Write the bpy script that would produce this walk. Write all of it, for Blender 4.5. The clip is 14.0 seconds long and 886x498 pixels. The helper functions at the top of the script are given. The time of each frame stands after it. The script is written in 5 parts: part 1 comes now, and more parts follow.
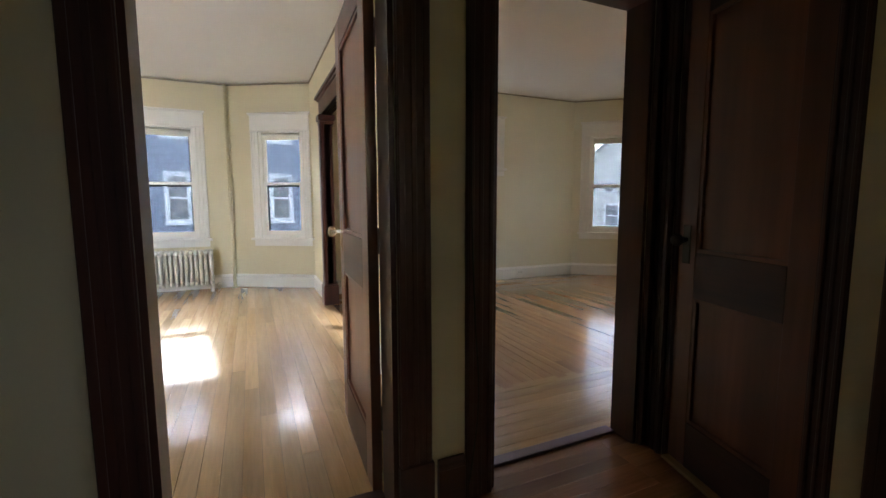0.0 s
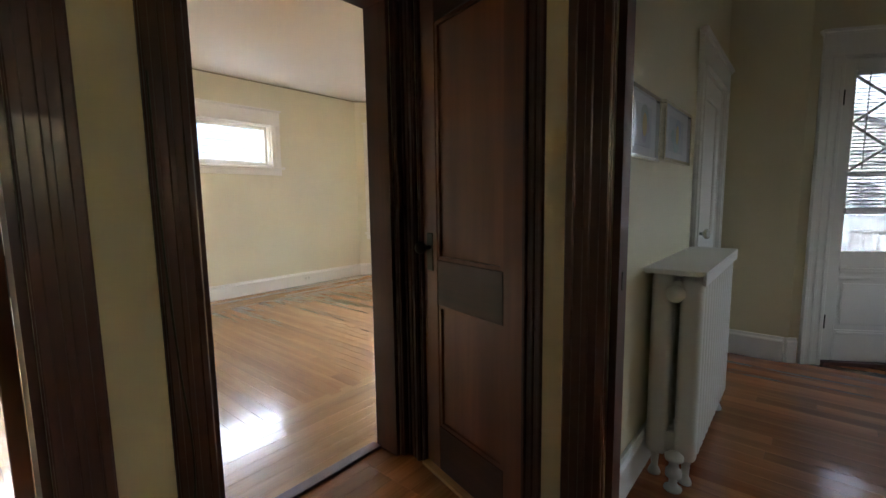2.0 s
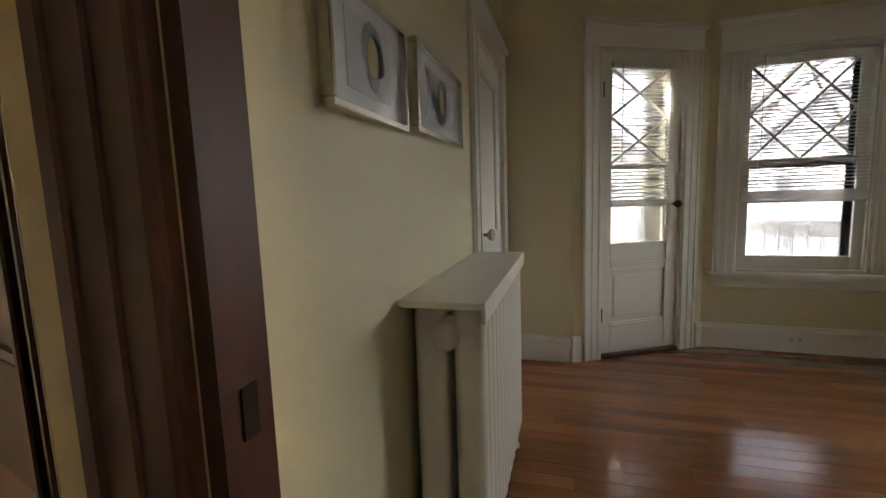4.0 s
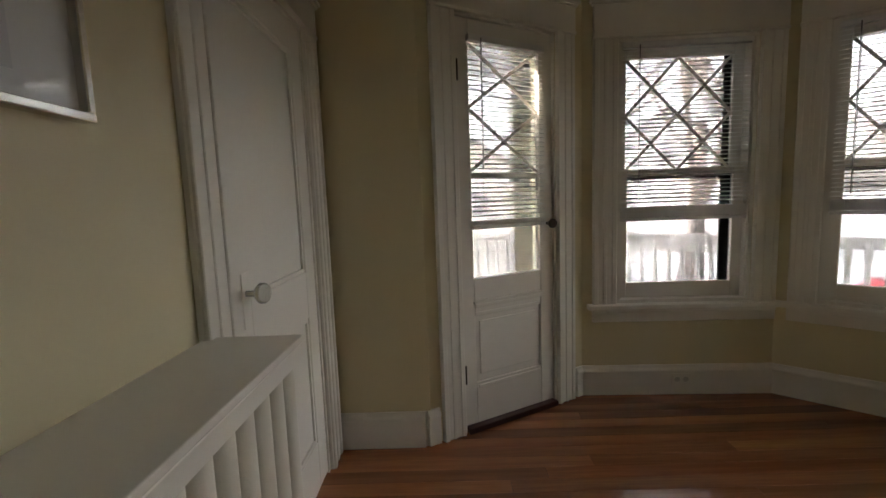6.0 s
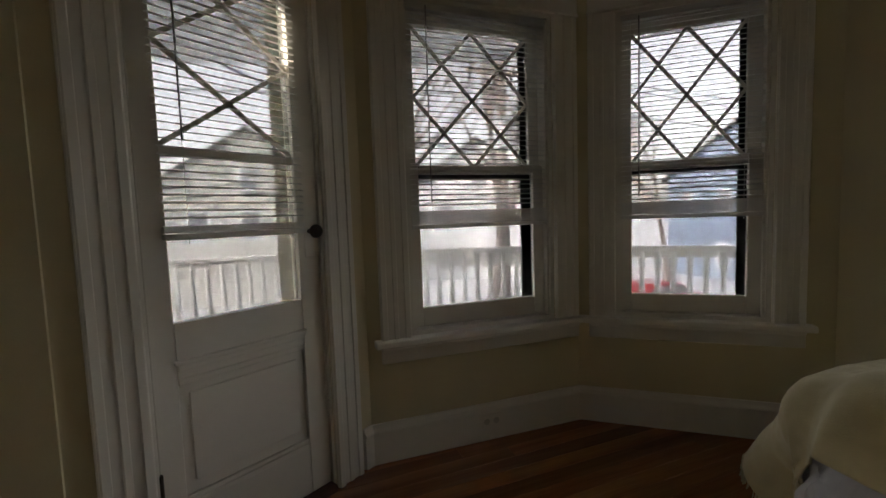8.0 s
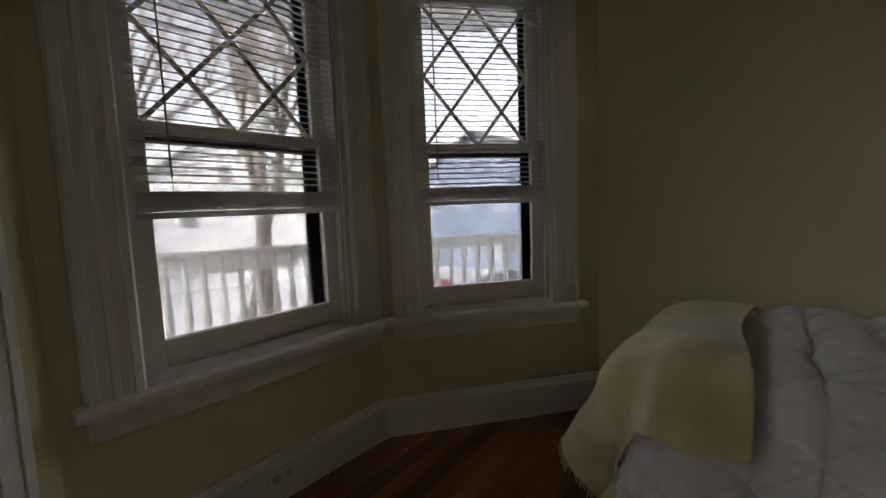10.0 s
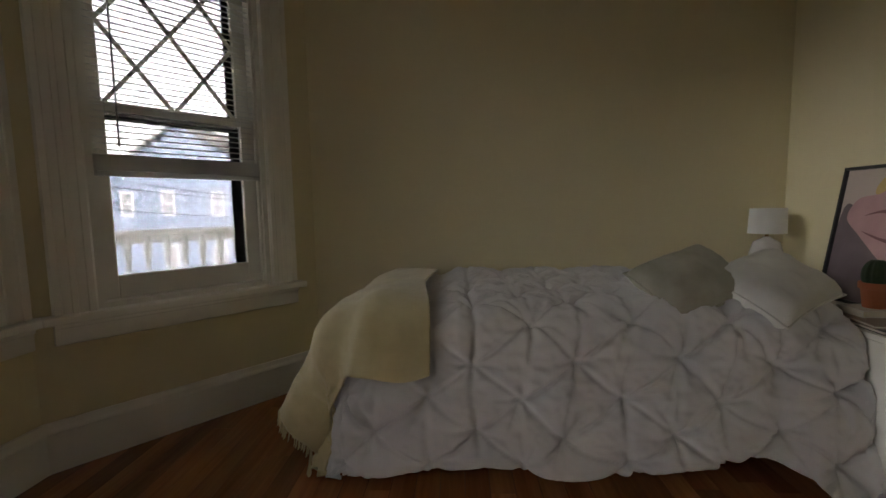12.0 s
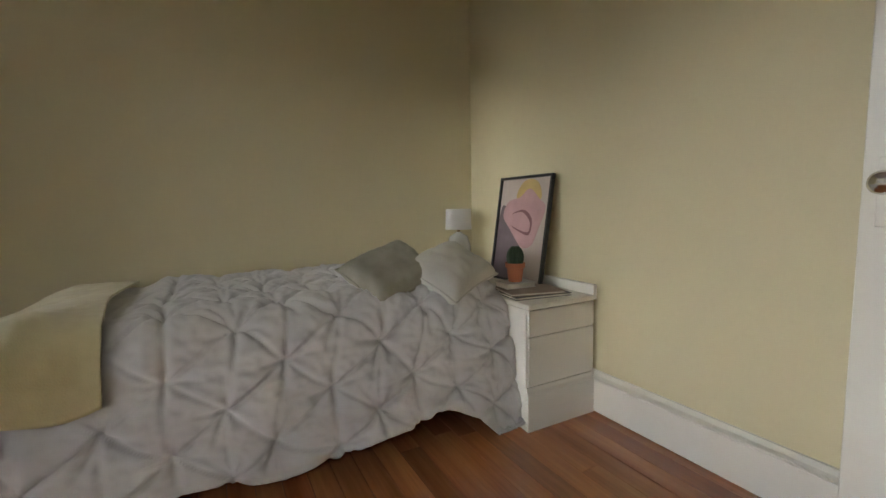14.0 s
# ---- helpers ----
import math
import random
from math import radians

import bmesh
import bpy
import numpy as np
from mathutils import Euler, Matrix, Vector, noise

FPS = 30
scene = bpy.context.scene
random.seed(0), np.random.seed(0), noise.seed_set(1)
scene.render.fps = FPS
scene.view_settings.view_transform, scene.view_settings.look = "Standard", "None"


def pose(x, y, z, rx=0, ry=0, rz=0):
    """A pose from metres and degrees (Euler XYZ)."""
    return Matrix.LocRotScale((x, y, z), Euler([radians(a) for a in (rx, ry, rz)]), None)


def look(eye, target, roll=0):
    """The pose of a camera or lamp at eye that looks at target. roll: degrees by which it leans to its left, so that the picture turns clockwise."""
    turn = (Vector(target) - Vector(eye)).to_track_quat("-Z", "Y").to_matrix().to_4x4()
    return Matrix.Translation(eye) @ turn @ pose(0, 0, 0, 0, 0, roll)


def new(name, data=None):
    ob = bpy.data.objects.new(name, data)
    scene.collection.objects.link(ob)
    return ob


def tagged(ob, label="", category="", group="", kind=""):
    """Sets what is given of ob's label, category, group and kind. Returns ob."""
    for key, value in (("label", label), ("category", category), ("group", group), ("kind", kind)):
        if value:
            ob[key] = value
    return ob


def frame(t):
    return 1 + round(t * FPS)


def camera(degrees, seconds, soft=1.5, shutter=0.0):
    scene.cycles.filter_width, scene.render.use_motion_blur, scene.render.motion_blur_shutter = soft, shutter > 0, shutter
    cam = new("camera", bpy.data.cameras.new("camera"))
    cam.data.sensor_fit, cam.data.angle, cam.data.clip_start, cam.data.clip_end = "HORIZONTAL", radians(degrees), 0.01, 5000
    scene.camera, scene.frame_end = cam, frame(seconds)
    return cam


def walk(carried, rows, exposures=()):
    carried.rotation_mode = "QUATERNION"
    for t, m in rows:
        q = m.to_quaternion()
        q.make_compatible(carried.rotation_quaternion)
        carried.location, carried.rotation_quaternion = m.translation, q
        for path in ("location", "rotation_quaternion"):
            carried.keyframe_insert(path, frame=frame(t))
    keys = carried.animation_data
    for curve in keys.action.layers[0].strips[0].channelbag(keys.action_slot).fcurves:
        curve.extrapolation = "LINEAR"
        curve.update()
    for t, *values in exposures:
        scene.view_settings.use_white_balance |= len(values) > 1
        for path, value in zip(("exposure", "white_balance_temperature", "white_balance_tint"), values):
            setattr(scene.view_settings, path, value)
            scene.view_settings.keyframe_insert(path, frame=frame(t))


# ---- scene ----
cam = camera(91.8, 14.0)
PATH = [
    (0.0, pose(0.005, 0.007, 1.152, 83.94, 0.16, -24.08)),
    (0.5, pose(0.013, 0.012, 1.158, 83.95, 0.08, -29.51)),
    (1.0, pose(0.033, -0.010, 1.200, 83.55, 0.12, -36.50)),
    (1.5, pose(0.165, -0.014, 1.203, 83.51, 0.34, -43.19)),
    (2.0, pose(0.329, 0.022, 1.197, 83.44, 0.82, -49.92)),
    (2.5, pose(0.493, 0.072, 1.180, 83.68, 0.88, -56.43)),
    (3.0, pose(0.683, 0.091, 1.168, 83.88, 1.13, -63.18)),
    (3.5, pose(0.930, 0.101, 1.162, 83.70, 1.51, -69.08)),
    (6.0, pose(2.157, -0.058, 1.208, 83.62, 2.07, -89.45)),
    (6.5, pose(2.352, -0.182, 1.131, 85.57, 1.77, -93.90)),
    (7.0, pose(2.507, -0.278, 1.155, 85.31, 2.08, -98.12)),
    (7.5, pose(2.698, -0.347, 1.113, 85.73, 1.86, -105.69)),
    (8.0, pose(2.824, -0.472, 1.104, 85.68, 1.93, -111.92)),
    (10.5, pose(3.274, -0.614, 1.016, 84.24, 1.86, -151.69)),
    (11.0, pose(3.252, -0.599, 0.974, 84.21, 1.30, -160.32)),
    (11.5, pose(3.207, -0.586, 0.942, 84.46, 1.02, -168.94)),
    (12.0, pose(3.164, -0.563, 0.919, 84.52, 0.97, -177.91)),
    (12.5, pose(3.124, -0.545, 0.922, 83.96, 0.97, -186.59)),
    (13.0, pose(3.079, -0.528, 0.899, 84.42, 1.07, -194.33)),
    (13.5, pose(3.033, -0.507, 0.904, 84.36, 1.14, -201.82)),
    (14.0, pose(2.982, -0.481, 0.907, 84.35, 1.03, -208.39)),
]
EXPO = [(0.0, 4.2, 5650, 9), (1.0, 4.55, 5650, 9), (2.0, 5.3, 5700, 8), (3.0, 5.6, 6050, 9), (3.5, 5.7, 6500, 10), (6.0, 5.25, 7050, 13), (7.5, 4.45, 7050, 13), (8.2, 4.2, 7000, 11), (10.5, 4.42, 6750, 13), (11.0, 4.5, 6850, 14), (12.5, 5.25, 7100, 12), (13.5, 5.78, 6900, 10), (14.0, 5.88, 6900, 10)]
walk(cam, PATH, EXPO)

# ---- world and sun ----
SUN_EL, SUN_AZ = 30.5, -7.5      # elevation, and degrees west of +Y
world = bpy.data.worlds.new("sky")
scene.world = world
world.use_nodes = True
wn = world.node_tree.nodes
sky = wn.new("ShaderNodeTexSky")
sky.sky_type, sky.sun_disc = "NISHITA", False
sky.sun_elevation, sky.sun_rotation = radians(SUN_EL), radians(SUN_AZ)
sky.air_density, sky.dust_density = 1.0, 3.0
haze = wn.new("ShaderNodeHueSaturation")     # thin winter haze: a paler sky
haze.inputs["Saturation"].default_value = 0.30
world.node_tree.links.new(sky.outputs[0], haze.inputs["Color"])
world.node_tree.links.new(haze.outputs[0], wn["Background"].inputs[0])
wn["Background"].inputs[1].default_value = 0.15
sun_data = bpy.data.lights.new("sun", "SUN")
sun_data.energy, sun_data.angle, sun_data.color = 0.42, radians(1.5), (1.0, 0.93, 0.82)
sun = new("sun", sun_data)
sd = Vector((math.sin(radians(SUN_AZ)) * math.cos(radians(SUN_EL)), math.cos(radians(SUN_AZ)) * math.cos(radians(SUN_EL)), math.sin(radians(SUN_EL))))
sun.matrix_world = look(sd * 30, (0, 0, 0))


CEIL = 2.74      # ceiling height
GROUND = -3.4    # street level, the flat is one storey up


# ---- materials ----
def material(name, rough=0.5, metal=0.0, coat=0.0):
    m = bpy.data.materials.new(name)
    m.use_nodes = True
    b = m.node_tree.nodes["Principled BSDF"]
    b.inputs["Roughness"].default_value = rough
    b.inputs["Metallic"].default_value = metal
    b.inputs["Coat Weight"].default_value = coat
    b.inputs["Coat Roughness"].default_value = 0.08
    return m, m.node_tree, b


def tex(nt, scale, stretch=(1, 1, 1), detail=4.0, coords="Object", rnd=False):
    """Noise in object space, stretched; shifted at random for each object if rnd."""
    tc = nt.nodes.new("ShaderNodeTexCoord")
    mp = nt.nodes.new("ShaderNodeMapping")
    mp.inputs["Scale"].default_value = stretch
    nt.links.new(tc.outputs[coords], mp.inputs["Vector"])
    if rnd:
        info = nt.nodes.new("ShaderNodeObjectInfo")
        mul = nt.nodes.new("ShaderNodeMath")
        mul.operation = "MULTIPLY"
        mul.inputs[1].default_value = 37.0
        nt.links.new(info.outputs["Random"], mul.inputs[0])
        nt.links.new(mul.outputs[0], mp.inputs["Location"])
    nz = nt.nodes.new("ShaderNodeTexNoise")
    nz.inputs["Scale"].default_value, nz.inputs["Detail"].default_value = scale, detail
    nt.links.new(mp.outputs[0], nz.inputs["Vector"])
    return nz.outputs["Fac"]


def ramp(nt, fac, stops):
    r = nt.nodes.new("ShaderNodeValToRGB")
    e = r.color_ramp.elements
    while len(e) < len(stops):
        e.new(0.5)
    for el, (p, c) in zip(e, stops):
        el.position, el.color = p, (*c, 1)
    nt.links.new(fac, r.inputs[0])
    return r.outputs[0]


def mix(nt, a, b, fac, mode="MIX"):
    n = nt.nodes.new("ShaderNodeMix")
    n.data_type, n.blend_type = "RGBA", mode
    for sock, v in ((n.inputs[6], a), (n.inputs[7], b), (n.inputs[0], fac)):
        if hasattr(v, "is_output"):
            nt.links.new(v, sock)
        else:
            sock.default_value = (*v, 1) if isinstance(v, tuple) else v
    return n.outputs[2]


def bump(nt, bsdf, fac, strength=0.1, dist=0.01):
    n = nt.nodes.new("ShaderNodeBump")
    n.inputs["Strength"].default_value, n.inputs["Distance"].default_value = strength, dist
    nt.links.new(fac, n.inputs["Height"])
    nt.links.new(n.outputs[0], bsdf.inputs["Normal"])


def painted(name, c, rough=0.5, vary=0.06, relief=0.08, grain=160.0):
    """Brushed or rolled paint: faint cloudy shade, small relief, uneven gloss."""
    m, nt, b = material(name, rough)
    big = tex(nt, 1.3, detail=5)
    fine = tex(nt, grain, detail=2)
    lo, hi = tuple(v * (1 - vary) for v in c), tuple(min(1, v * (1 + vary)) for v in c)
    nt.links.new(ramp(nt, big, [(0.3, lo), (0.7, hi)]), b.inputs["Base Color"])
    rr = ramp(nt, tex(nt, 6.0), [(0.3, (rough * 0.96,) * 3), (0.7, (min(1, rough * 1.04),) * 3)])
    nt.links.new(rr, b.inputs["Roughness"])
    bump(nt, b, fine, relief, 0.002)
    return m


def wood(name, dark, light, rough=0.3, axis="X", coat=0.0, rnd=True, per=0.25, scale=9.0):
    """Grain that runs along one axis; each piece takes a tone of its own."""
    m, nt, b = material(name, rough, coat=coat)
    st = {"X": (0.06, 1, 1), "Y": (1, 0.06, 1), "Z": (1, 1, 0.06)}[axis]
    g = tex(nt, scale, st, 6, rnd=rnd)
    f = tex(nt, scale * 9, st, 3, rnd=rnd)
    col = ramp(nt, g, [(0.3, dark), (0.72, light)])
    fine = ramp(nt, f, [(0.35, (0.78, 0.76, 0.74)), (0.65, (1, 1, 1))])
    col = mix(nt, col, fine, 0.7, "MULTIPLY")
    if per:
        info = nt.nodes.new("ShaderNodeObjectInfo")
        tone = ramp(nt, info.outputs["Random"], [(0.0, (1 - per,) * 3), (0.5, (1, 0.97, 0.94)), (1.0, (1 + per * 0.5, 1 + per * 0.35, 1 + per * 0.2))])
        col = mix(nt, col, tone, 1.0, "MULTIPLY")
    nt.links.new(col, b.inputs["Base Color"])
    rr = ramp(nt, tex(nt, 2.5, rnd=False), [(0.25, (rough * 0.92,) * 3), (0.8, (min(1, rough * 1.10),) * 3)])
    nt.links.new(rr, b.inputs["Roughness"])
    bump(nt, b, f, 0.06, 0.002)
    return m


def plain(name, c, rough=0.5, metal=0.0):
    m, nt, b = material(name, rough, metal)
    col = ramp(nt, tex(nt, 12.0), [(0.3, tuple(v * 0.88 for v in c)), (0.7, tuple(min(1, v * 1.08) for v in c))])
    nt.links.new(col, b.inputs["Base Color"])
    return m


CREAM = painted("cream_wall_paint", (0.68, 0.605, 0.395), 0.55, 0.03, 0.10, 220)
PALE_CREAM = painted("pale_cream_wall_paint", (0.70, 0.65, 0.47), 0.55, 0.03, 0.10, 220)
CEILP = painted("white_ceiling_paint", (0.80, 0.79, 0.76), 0.8, 0.02, 0.10)
TRIM = painted("white_trim_paint", (0.79, 0.76, 0.69), 0.30, 0.03, 0.06, 60)
DARKW = wood("dark_stained_wood", (0.036, 0.012, 0.009), (0.105, 0.034, 0.022), 0.42, "Z", 0.1, per=0.1)
DARKX = wood("dark_stained_wood_along", (0.036, 0.012, 0.009), (0.105, 0.034, 0.022), 0.42, "X", 0.1, per=0.1)
DOORW = wood("brown_door_wood", (0.11, 0.038, 0.021), (0.26, 0.098, 0.050), 0.30, "Z", 0.1, per=0.05, scale=5)
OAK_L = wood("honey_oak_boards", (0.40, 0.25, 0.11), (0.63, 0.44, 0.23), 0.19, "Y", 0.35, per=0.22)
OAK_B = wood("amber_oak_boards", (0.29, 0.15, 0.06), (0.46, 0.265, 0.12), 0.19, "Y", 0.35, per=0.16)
OAK_BX = wood("pale_oak_border_boards", (0.34, 0.19, 0.08), (0.52, 0.33, 0.15), 0.20, "X", 0.35, per=0.2)
FIR = wood("red_brown_fir_boards", (0.24, 0.080, 0.030), (0.47, 0.205, 0.080), 0.15, "Y", 0.4, per=0.28)
HALLF = wood("brown_hall_boards", (0.16, 0.06, 0.024), (0.31, 0.135, 0.052), 0.18, "X", 0.35, per=0.3)
GAP = plain("dark_board_gap", (0.11, 0.055, 0.025), 0.6)
IRONW = painted("cream_radiator_enamel", (0.72, 0.69, 0.60), 0.35, 0.04, 0.15, 90)
VINYL = painted("white_vinyl", (0.86, 0.87, 0.88), 0.35, 0.02, 0.02)
BLIND = painted("white_blind_slat", (0.76, 0.75, 0.72), 0.4, 0.02, 0.0)
_nt = BLIND.node_tree                         # thin slats let some daylight through
_tl, _mx = _nt.nodes.new("ShaderNodeBsdfTranslucent"), _nt.nodes.new("ShaderNodeMixShader")
_tl.inputs["Color"].default_value, _mx.inputs[0].default_value = (0.80, 0.79, 0.76, 1), 0.35
_nt.links.new(_nt.nodes["Principled BSDF"].outputs[0], _mx.inputs[1])
_nt.links.new(_tl.outputs[0], _mx.inputs[2])
_nt.links.new(_mx.outputs[0], _nt.nodes["Material Output"].inputs["Surface"])
BLACKF = plain("black_storm_frame", (0.015, 0.015, 0.017), 0.45)
CHROME = plain("polished_metal", (0.72, 0.70, 0.66), 0.18, 1.0)
BRASS = plain("aged_brass", (0.32, 0.22, 0.11), 0.35, 1.0)
DARKM = plain("dark_bronze", (0.05, 0.04, 0.03), 0.4, 0.8)
CRYSTAL, _nt, _b = material("clear_knob_glass", 0.06)
_b.inputs["Transmission Weight"].default_value = 0.85
_b.inputs["Base Color"].default_value = (0.9, 0.9, 0.86, 1)
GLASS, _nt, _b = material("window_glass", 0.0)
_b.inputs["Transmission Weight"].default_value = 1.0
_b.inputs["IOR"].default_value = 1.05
_b.inputs["Base Color"].default_value = (0.40, 0.41, 0.42, 1)    # grey put into the panes to dim the bright view outside

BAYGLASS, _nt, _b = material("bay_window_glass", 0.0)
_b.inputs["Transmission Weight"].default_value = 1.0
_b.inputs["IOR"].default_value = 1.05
_b.inputs["Base Color"].default_value = (0.30, 0.30, 0.305, 1)    # darker still, to hold down the glare seen through the bay

# ---- mesh helpers ----
def box(bm, x0, x1, y0, y1, z0, z1):
    r = bmesh.ops.create_cube(bm, size=1.0)
    for v in r["verts"]:
        v.co = Vector((x0 + (v.co.x + 0.5) * (x1 - x0), y0 + (v.co.y + 0.5) * (y1 - y0), z0 + (v.co.z + 0.5) * (z1 - z0)))
    return r["verts"]


def bevelled(bm, w=0.004, seg=2):
    bmesh.ops.bevel(bm, geom=bm.edges[:], offset=w, segments=seg, profile=0.5, affect="EDGES", clamp_overlap=True)


def boxes(*dims, bevel=0.0, seg=2):
    bm = bmesh.new()
    for d in dims:
        box(bm, *d)
    if bevel:
        bevelled(bm, bevel, seg)
    return bm


def profile(pts, u0, u1, m0=0.0, m1=0.0):
    """A strip with the closed outline pts (y, z), run along x from u0 to u1; m0, m1: mitre, x shift for each metre of -y."""
    bm = bmesh.new()
    a = [bm.verts.new((u0 - y * m0, y, z)) for y, z in pts]
    b = [bm.verts.new((u1 + y * m1, y, z)) for y, z in pts]
    n = len(pts)
    for i in range(n):
        bm.faces.new((a[i], a[(i + 1) % n], b[(i + 1) % n], b[i]))
    bm.faces.new(a[::-1])
    bm.faces.new(b)
    bmesh.ops.recalc_face_normals(bm, faces=bm.faces[:])
    return bm


def lathe(outline, seg=20, axis="Z"):
    """A turned body from (radius, height) pairs."""
    bm = bmesh.new()
    rings = []
    for r, h in outline:
        ring = []
        for i in range(seg):
            a = 2 * math.pi * i / seg
            p = (r * math.cos(a), r * math.sin(a), h)
            p = p if axis == "Z" else ((p[0], -p[2], p[1]) if axis == "Y" else (p[2], p[0], p[1]))
            ring.append(bm.verts.new(p))
        rings.append(ring)
    for A, B in zip(rings, rings[1:]):
        for i in range(seg):
            bm.faces.new((A[i], A[(i + 1) % seg], B[(i + 1) % seg], B[i]))
    bm.faces.new(rings[0][::-1])
    bm.faces.new(rings[-1])
    bmesh.ops.recalc_face_normals(bm, faces=bm.faces[:])
    return bm


def obj(name, bm, mat, m=None, smooth=False):
    me = bpy.data.meshes.new(name)
    bm.to_mesh(me)
    bm.free()
    if mat:
        me.materials.append(mat)
    if smooth:
        me.shade_smooth()
    ob = new(name, me)
    if m is not None:
        ob.matrix_world = m
    return ob


def part(name, bm, mat, parent, label="", smooth=False, m=None):
    ob = obj(name, bm, mat, None, smooth)
    ob.parent = parent
    if m is not None:
        ob.matrix_basis = m
    if label:
        tagged(ob, label)
    return ob


def thing(name, m=None, label="", category="", group="", kind=""):
    e = new(name)
    e.empty_display_size = 0.1
    if m is not None:
        e.matrix_world = m
    return tagged(e, label, category, group, kind)


def along(a, b):
    """The frame of a wall whose room face runs from a to b with the room on its right: x along, y outward, z up."""
    d = Vector((b[0] - a[0], b[1] - a[1], 0))
    return Matrix.Translation((a[0], a[1], 0)) @ Matrix.Rotation(math.atan2(d.y, d.x), 4, "Z"), d.length


def wall(name, a, b, label, openings=(), t=0.12, h=CEIL, ext=(0.0, 0.0), mat=None):
    m, L = along(a, b)
    bm = bmesh.new()
    u = -ext[0]
    for u0, u1, z0, z1 in sorted(openings):
        if u0 > u:
            box(bm, u, u0, 0, t, 0, h)
        if z0 > 0:
            box(bm, u0, u1, 0, t, 0, z0)
        if z1 < h:
            box(bm, u0, u1, 0, t, z1, h)
        u = u1
    if L + ext[1] > u:
        box(bm, u, L + ext[1], 0, t, 0, h)
    bmesh.ops.remove_doubles(bm, verts=bm.verts[:], dist=1e-5)
    return tagged(obj(name, bm, mat or CREAM, m), label, "wall", kind="structure"), m


BASE = [(0, 0.004), (-0.02, 0.004), (-0.02, 0.145), (-0.026, 0.15), (-0.024, 0.158), (-0.016, 0.168), (-0.012, 0.185), (0, 0.185)]


def baseboard(m, spans, mat=None, name="baseboard", label="white painted wooden baseboard with a moulded cap"):
    for u0, u1, *mit in spans:
        m0, m1 = mit if mit else (0.0, 0.0)
        tagged(obj(name, profile(BASE, u0, u1, m0, m1), mat or TRIM, m), label, "baseboard", kind="structure")


def casing(parent, u0, u1, z0, z1, w, mat, matx, side=-1.0, y0=0.0, head=0.0, cap=True, t=0.024, plinth=False):
    """Door or window casing round an opening: two legs with raised edge beads, a head board and its cap."""
    s = side
    head = head or w
    bottom = z0
    def yy(a, b):
        return (min(y0 + s * a, y0 + s * b), max(y0 + s * a, y0 + s * b))
    for x0, x1 in ((u0 - w, u0), (u1, u1 + w)):
        dims = [(x0, x1, *yy(0, t * 0.75), bottom, z1), (x0 + 0.004, x0 + w * 0.22, *yy(0, t * 1.15), bottom, z1),
                (x1 - w * 0.22, x1 - 0.004, *yy(0, t * 1.0), bottom, z1), (x0 + w * 0.42, x0 + w * 0.58, *yy(0, t * 0.95), bottom, z1)]
        part("casing_leg", boxes(*dims, bevel=0.003, seg=1), mat, parent)
        if plinth:
            part("plinth_block", boxes((x0 - 0.004, x1 + 0.004, *yy(0, t * 1.4), bottom, bottom + 0.2), bevel=0.004), mat, parent)
    part("casing_head", boxes((u0 - w, u1 + w, *yy(0, t), z1, z1 + head), bevel=0.003, seg=1), matx, parent)
    if cap:
        part("casing_cap", boxes((u0 - w - 0.02, u1 + w + 0.02, *yy(0, t + 0.02), z1 + head, z1 + head + 0.018),
                                 (u0 - w - 0.01, u1 + w + 0.01, *yy(0, t + 0.01), z1 + head - 0.014, z1 + head),
                                 (u0 - w - 0.004, u1 + w + 0.004, *yy(0, t + 0.004), z1 - 0.004, z1 + 0.012), bevel=0.003, seg=1), matx, parent)


# ---- rooms: plan points, clockwise with each room on the right ----
H_N = ((-1.70, 1.42), (1.66, 1.42))          # hall, wall with two doorways
H_D = ((1.715, 1.42), (1.50, 0.60))          # hall, slanting wall with the brown door
END = ((1.535, -2.78), (1.535, 0.52))          # bedroom, wall with the entry
PIC = ((1.56, 0.52), (4.17, 0.52))           # bedroom, wall with pictures and closet door
B_0 = ((4.17, 0.52), (4.17, 0.08))
B_1 = ((4.17, 0.08), (4.68, -0.84))          # porch door
B_2 = ((4.68, -0.84), (4.635, -1.95))        # first window
B_3 = ((4.635, -1.95), (3.92, -2.78))        # second window
BED = ((3.92, -2.78), (1.535, -2.78))
L_N = ((-3.0, 6.6), (-0.2, 6.6))
L_D = ((-0.2, 6.6), (0.78, 6.04))
L_E = ((0.78, 6.04), (0.78, 1.56))
R_N = ((0.84, 5.5), (4.73, 5.5))
R_D = ((4.73, 5.5), (5.6, 4.77))
R_E = ((5.6, 4.77), (5.6, 1.56))

# light portals at the openings: they guide the sky's light in and give none of their own
def portal(a, b, u, z, w, h):
    d = Vector((b[0] - a[0], b[1] - a[1], 0)).normalized()
    out = Vector((-d.y, d.x, 0))
    c = Vector((a[0], a[1], z)) + d * u + out * 0.18
    la = bpy.data.lights.new("sky_portal", "AREA")
    la.shape, la.size, la.size_y = "RECTANGLE", w, h
    la.cycles.is_portal = True
    new("sky_portal", la).matrix_world = look(c, c - out)


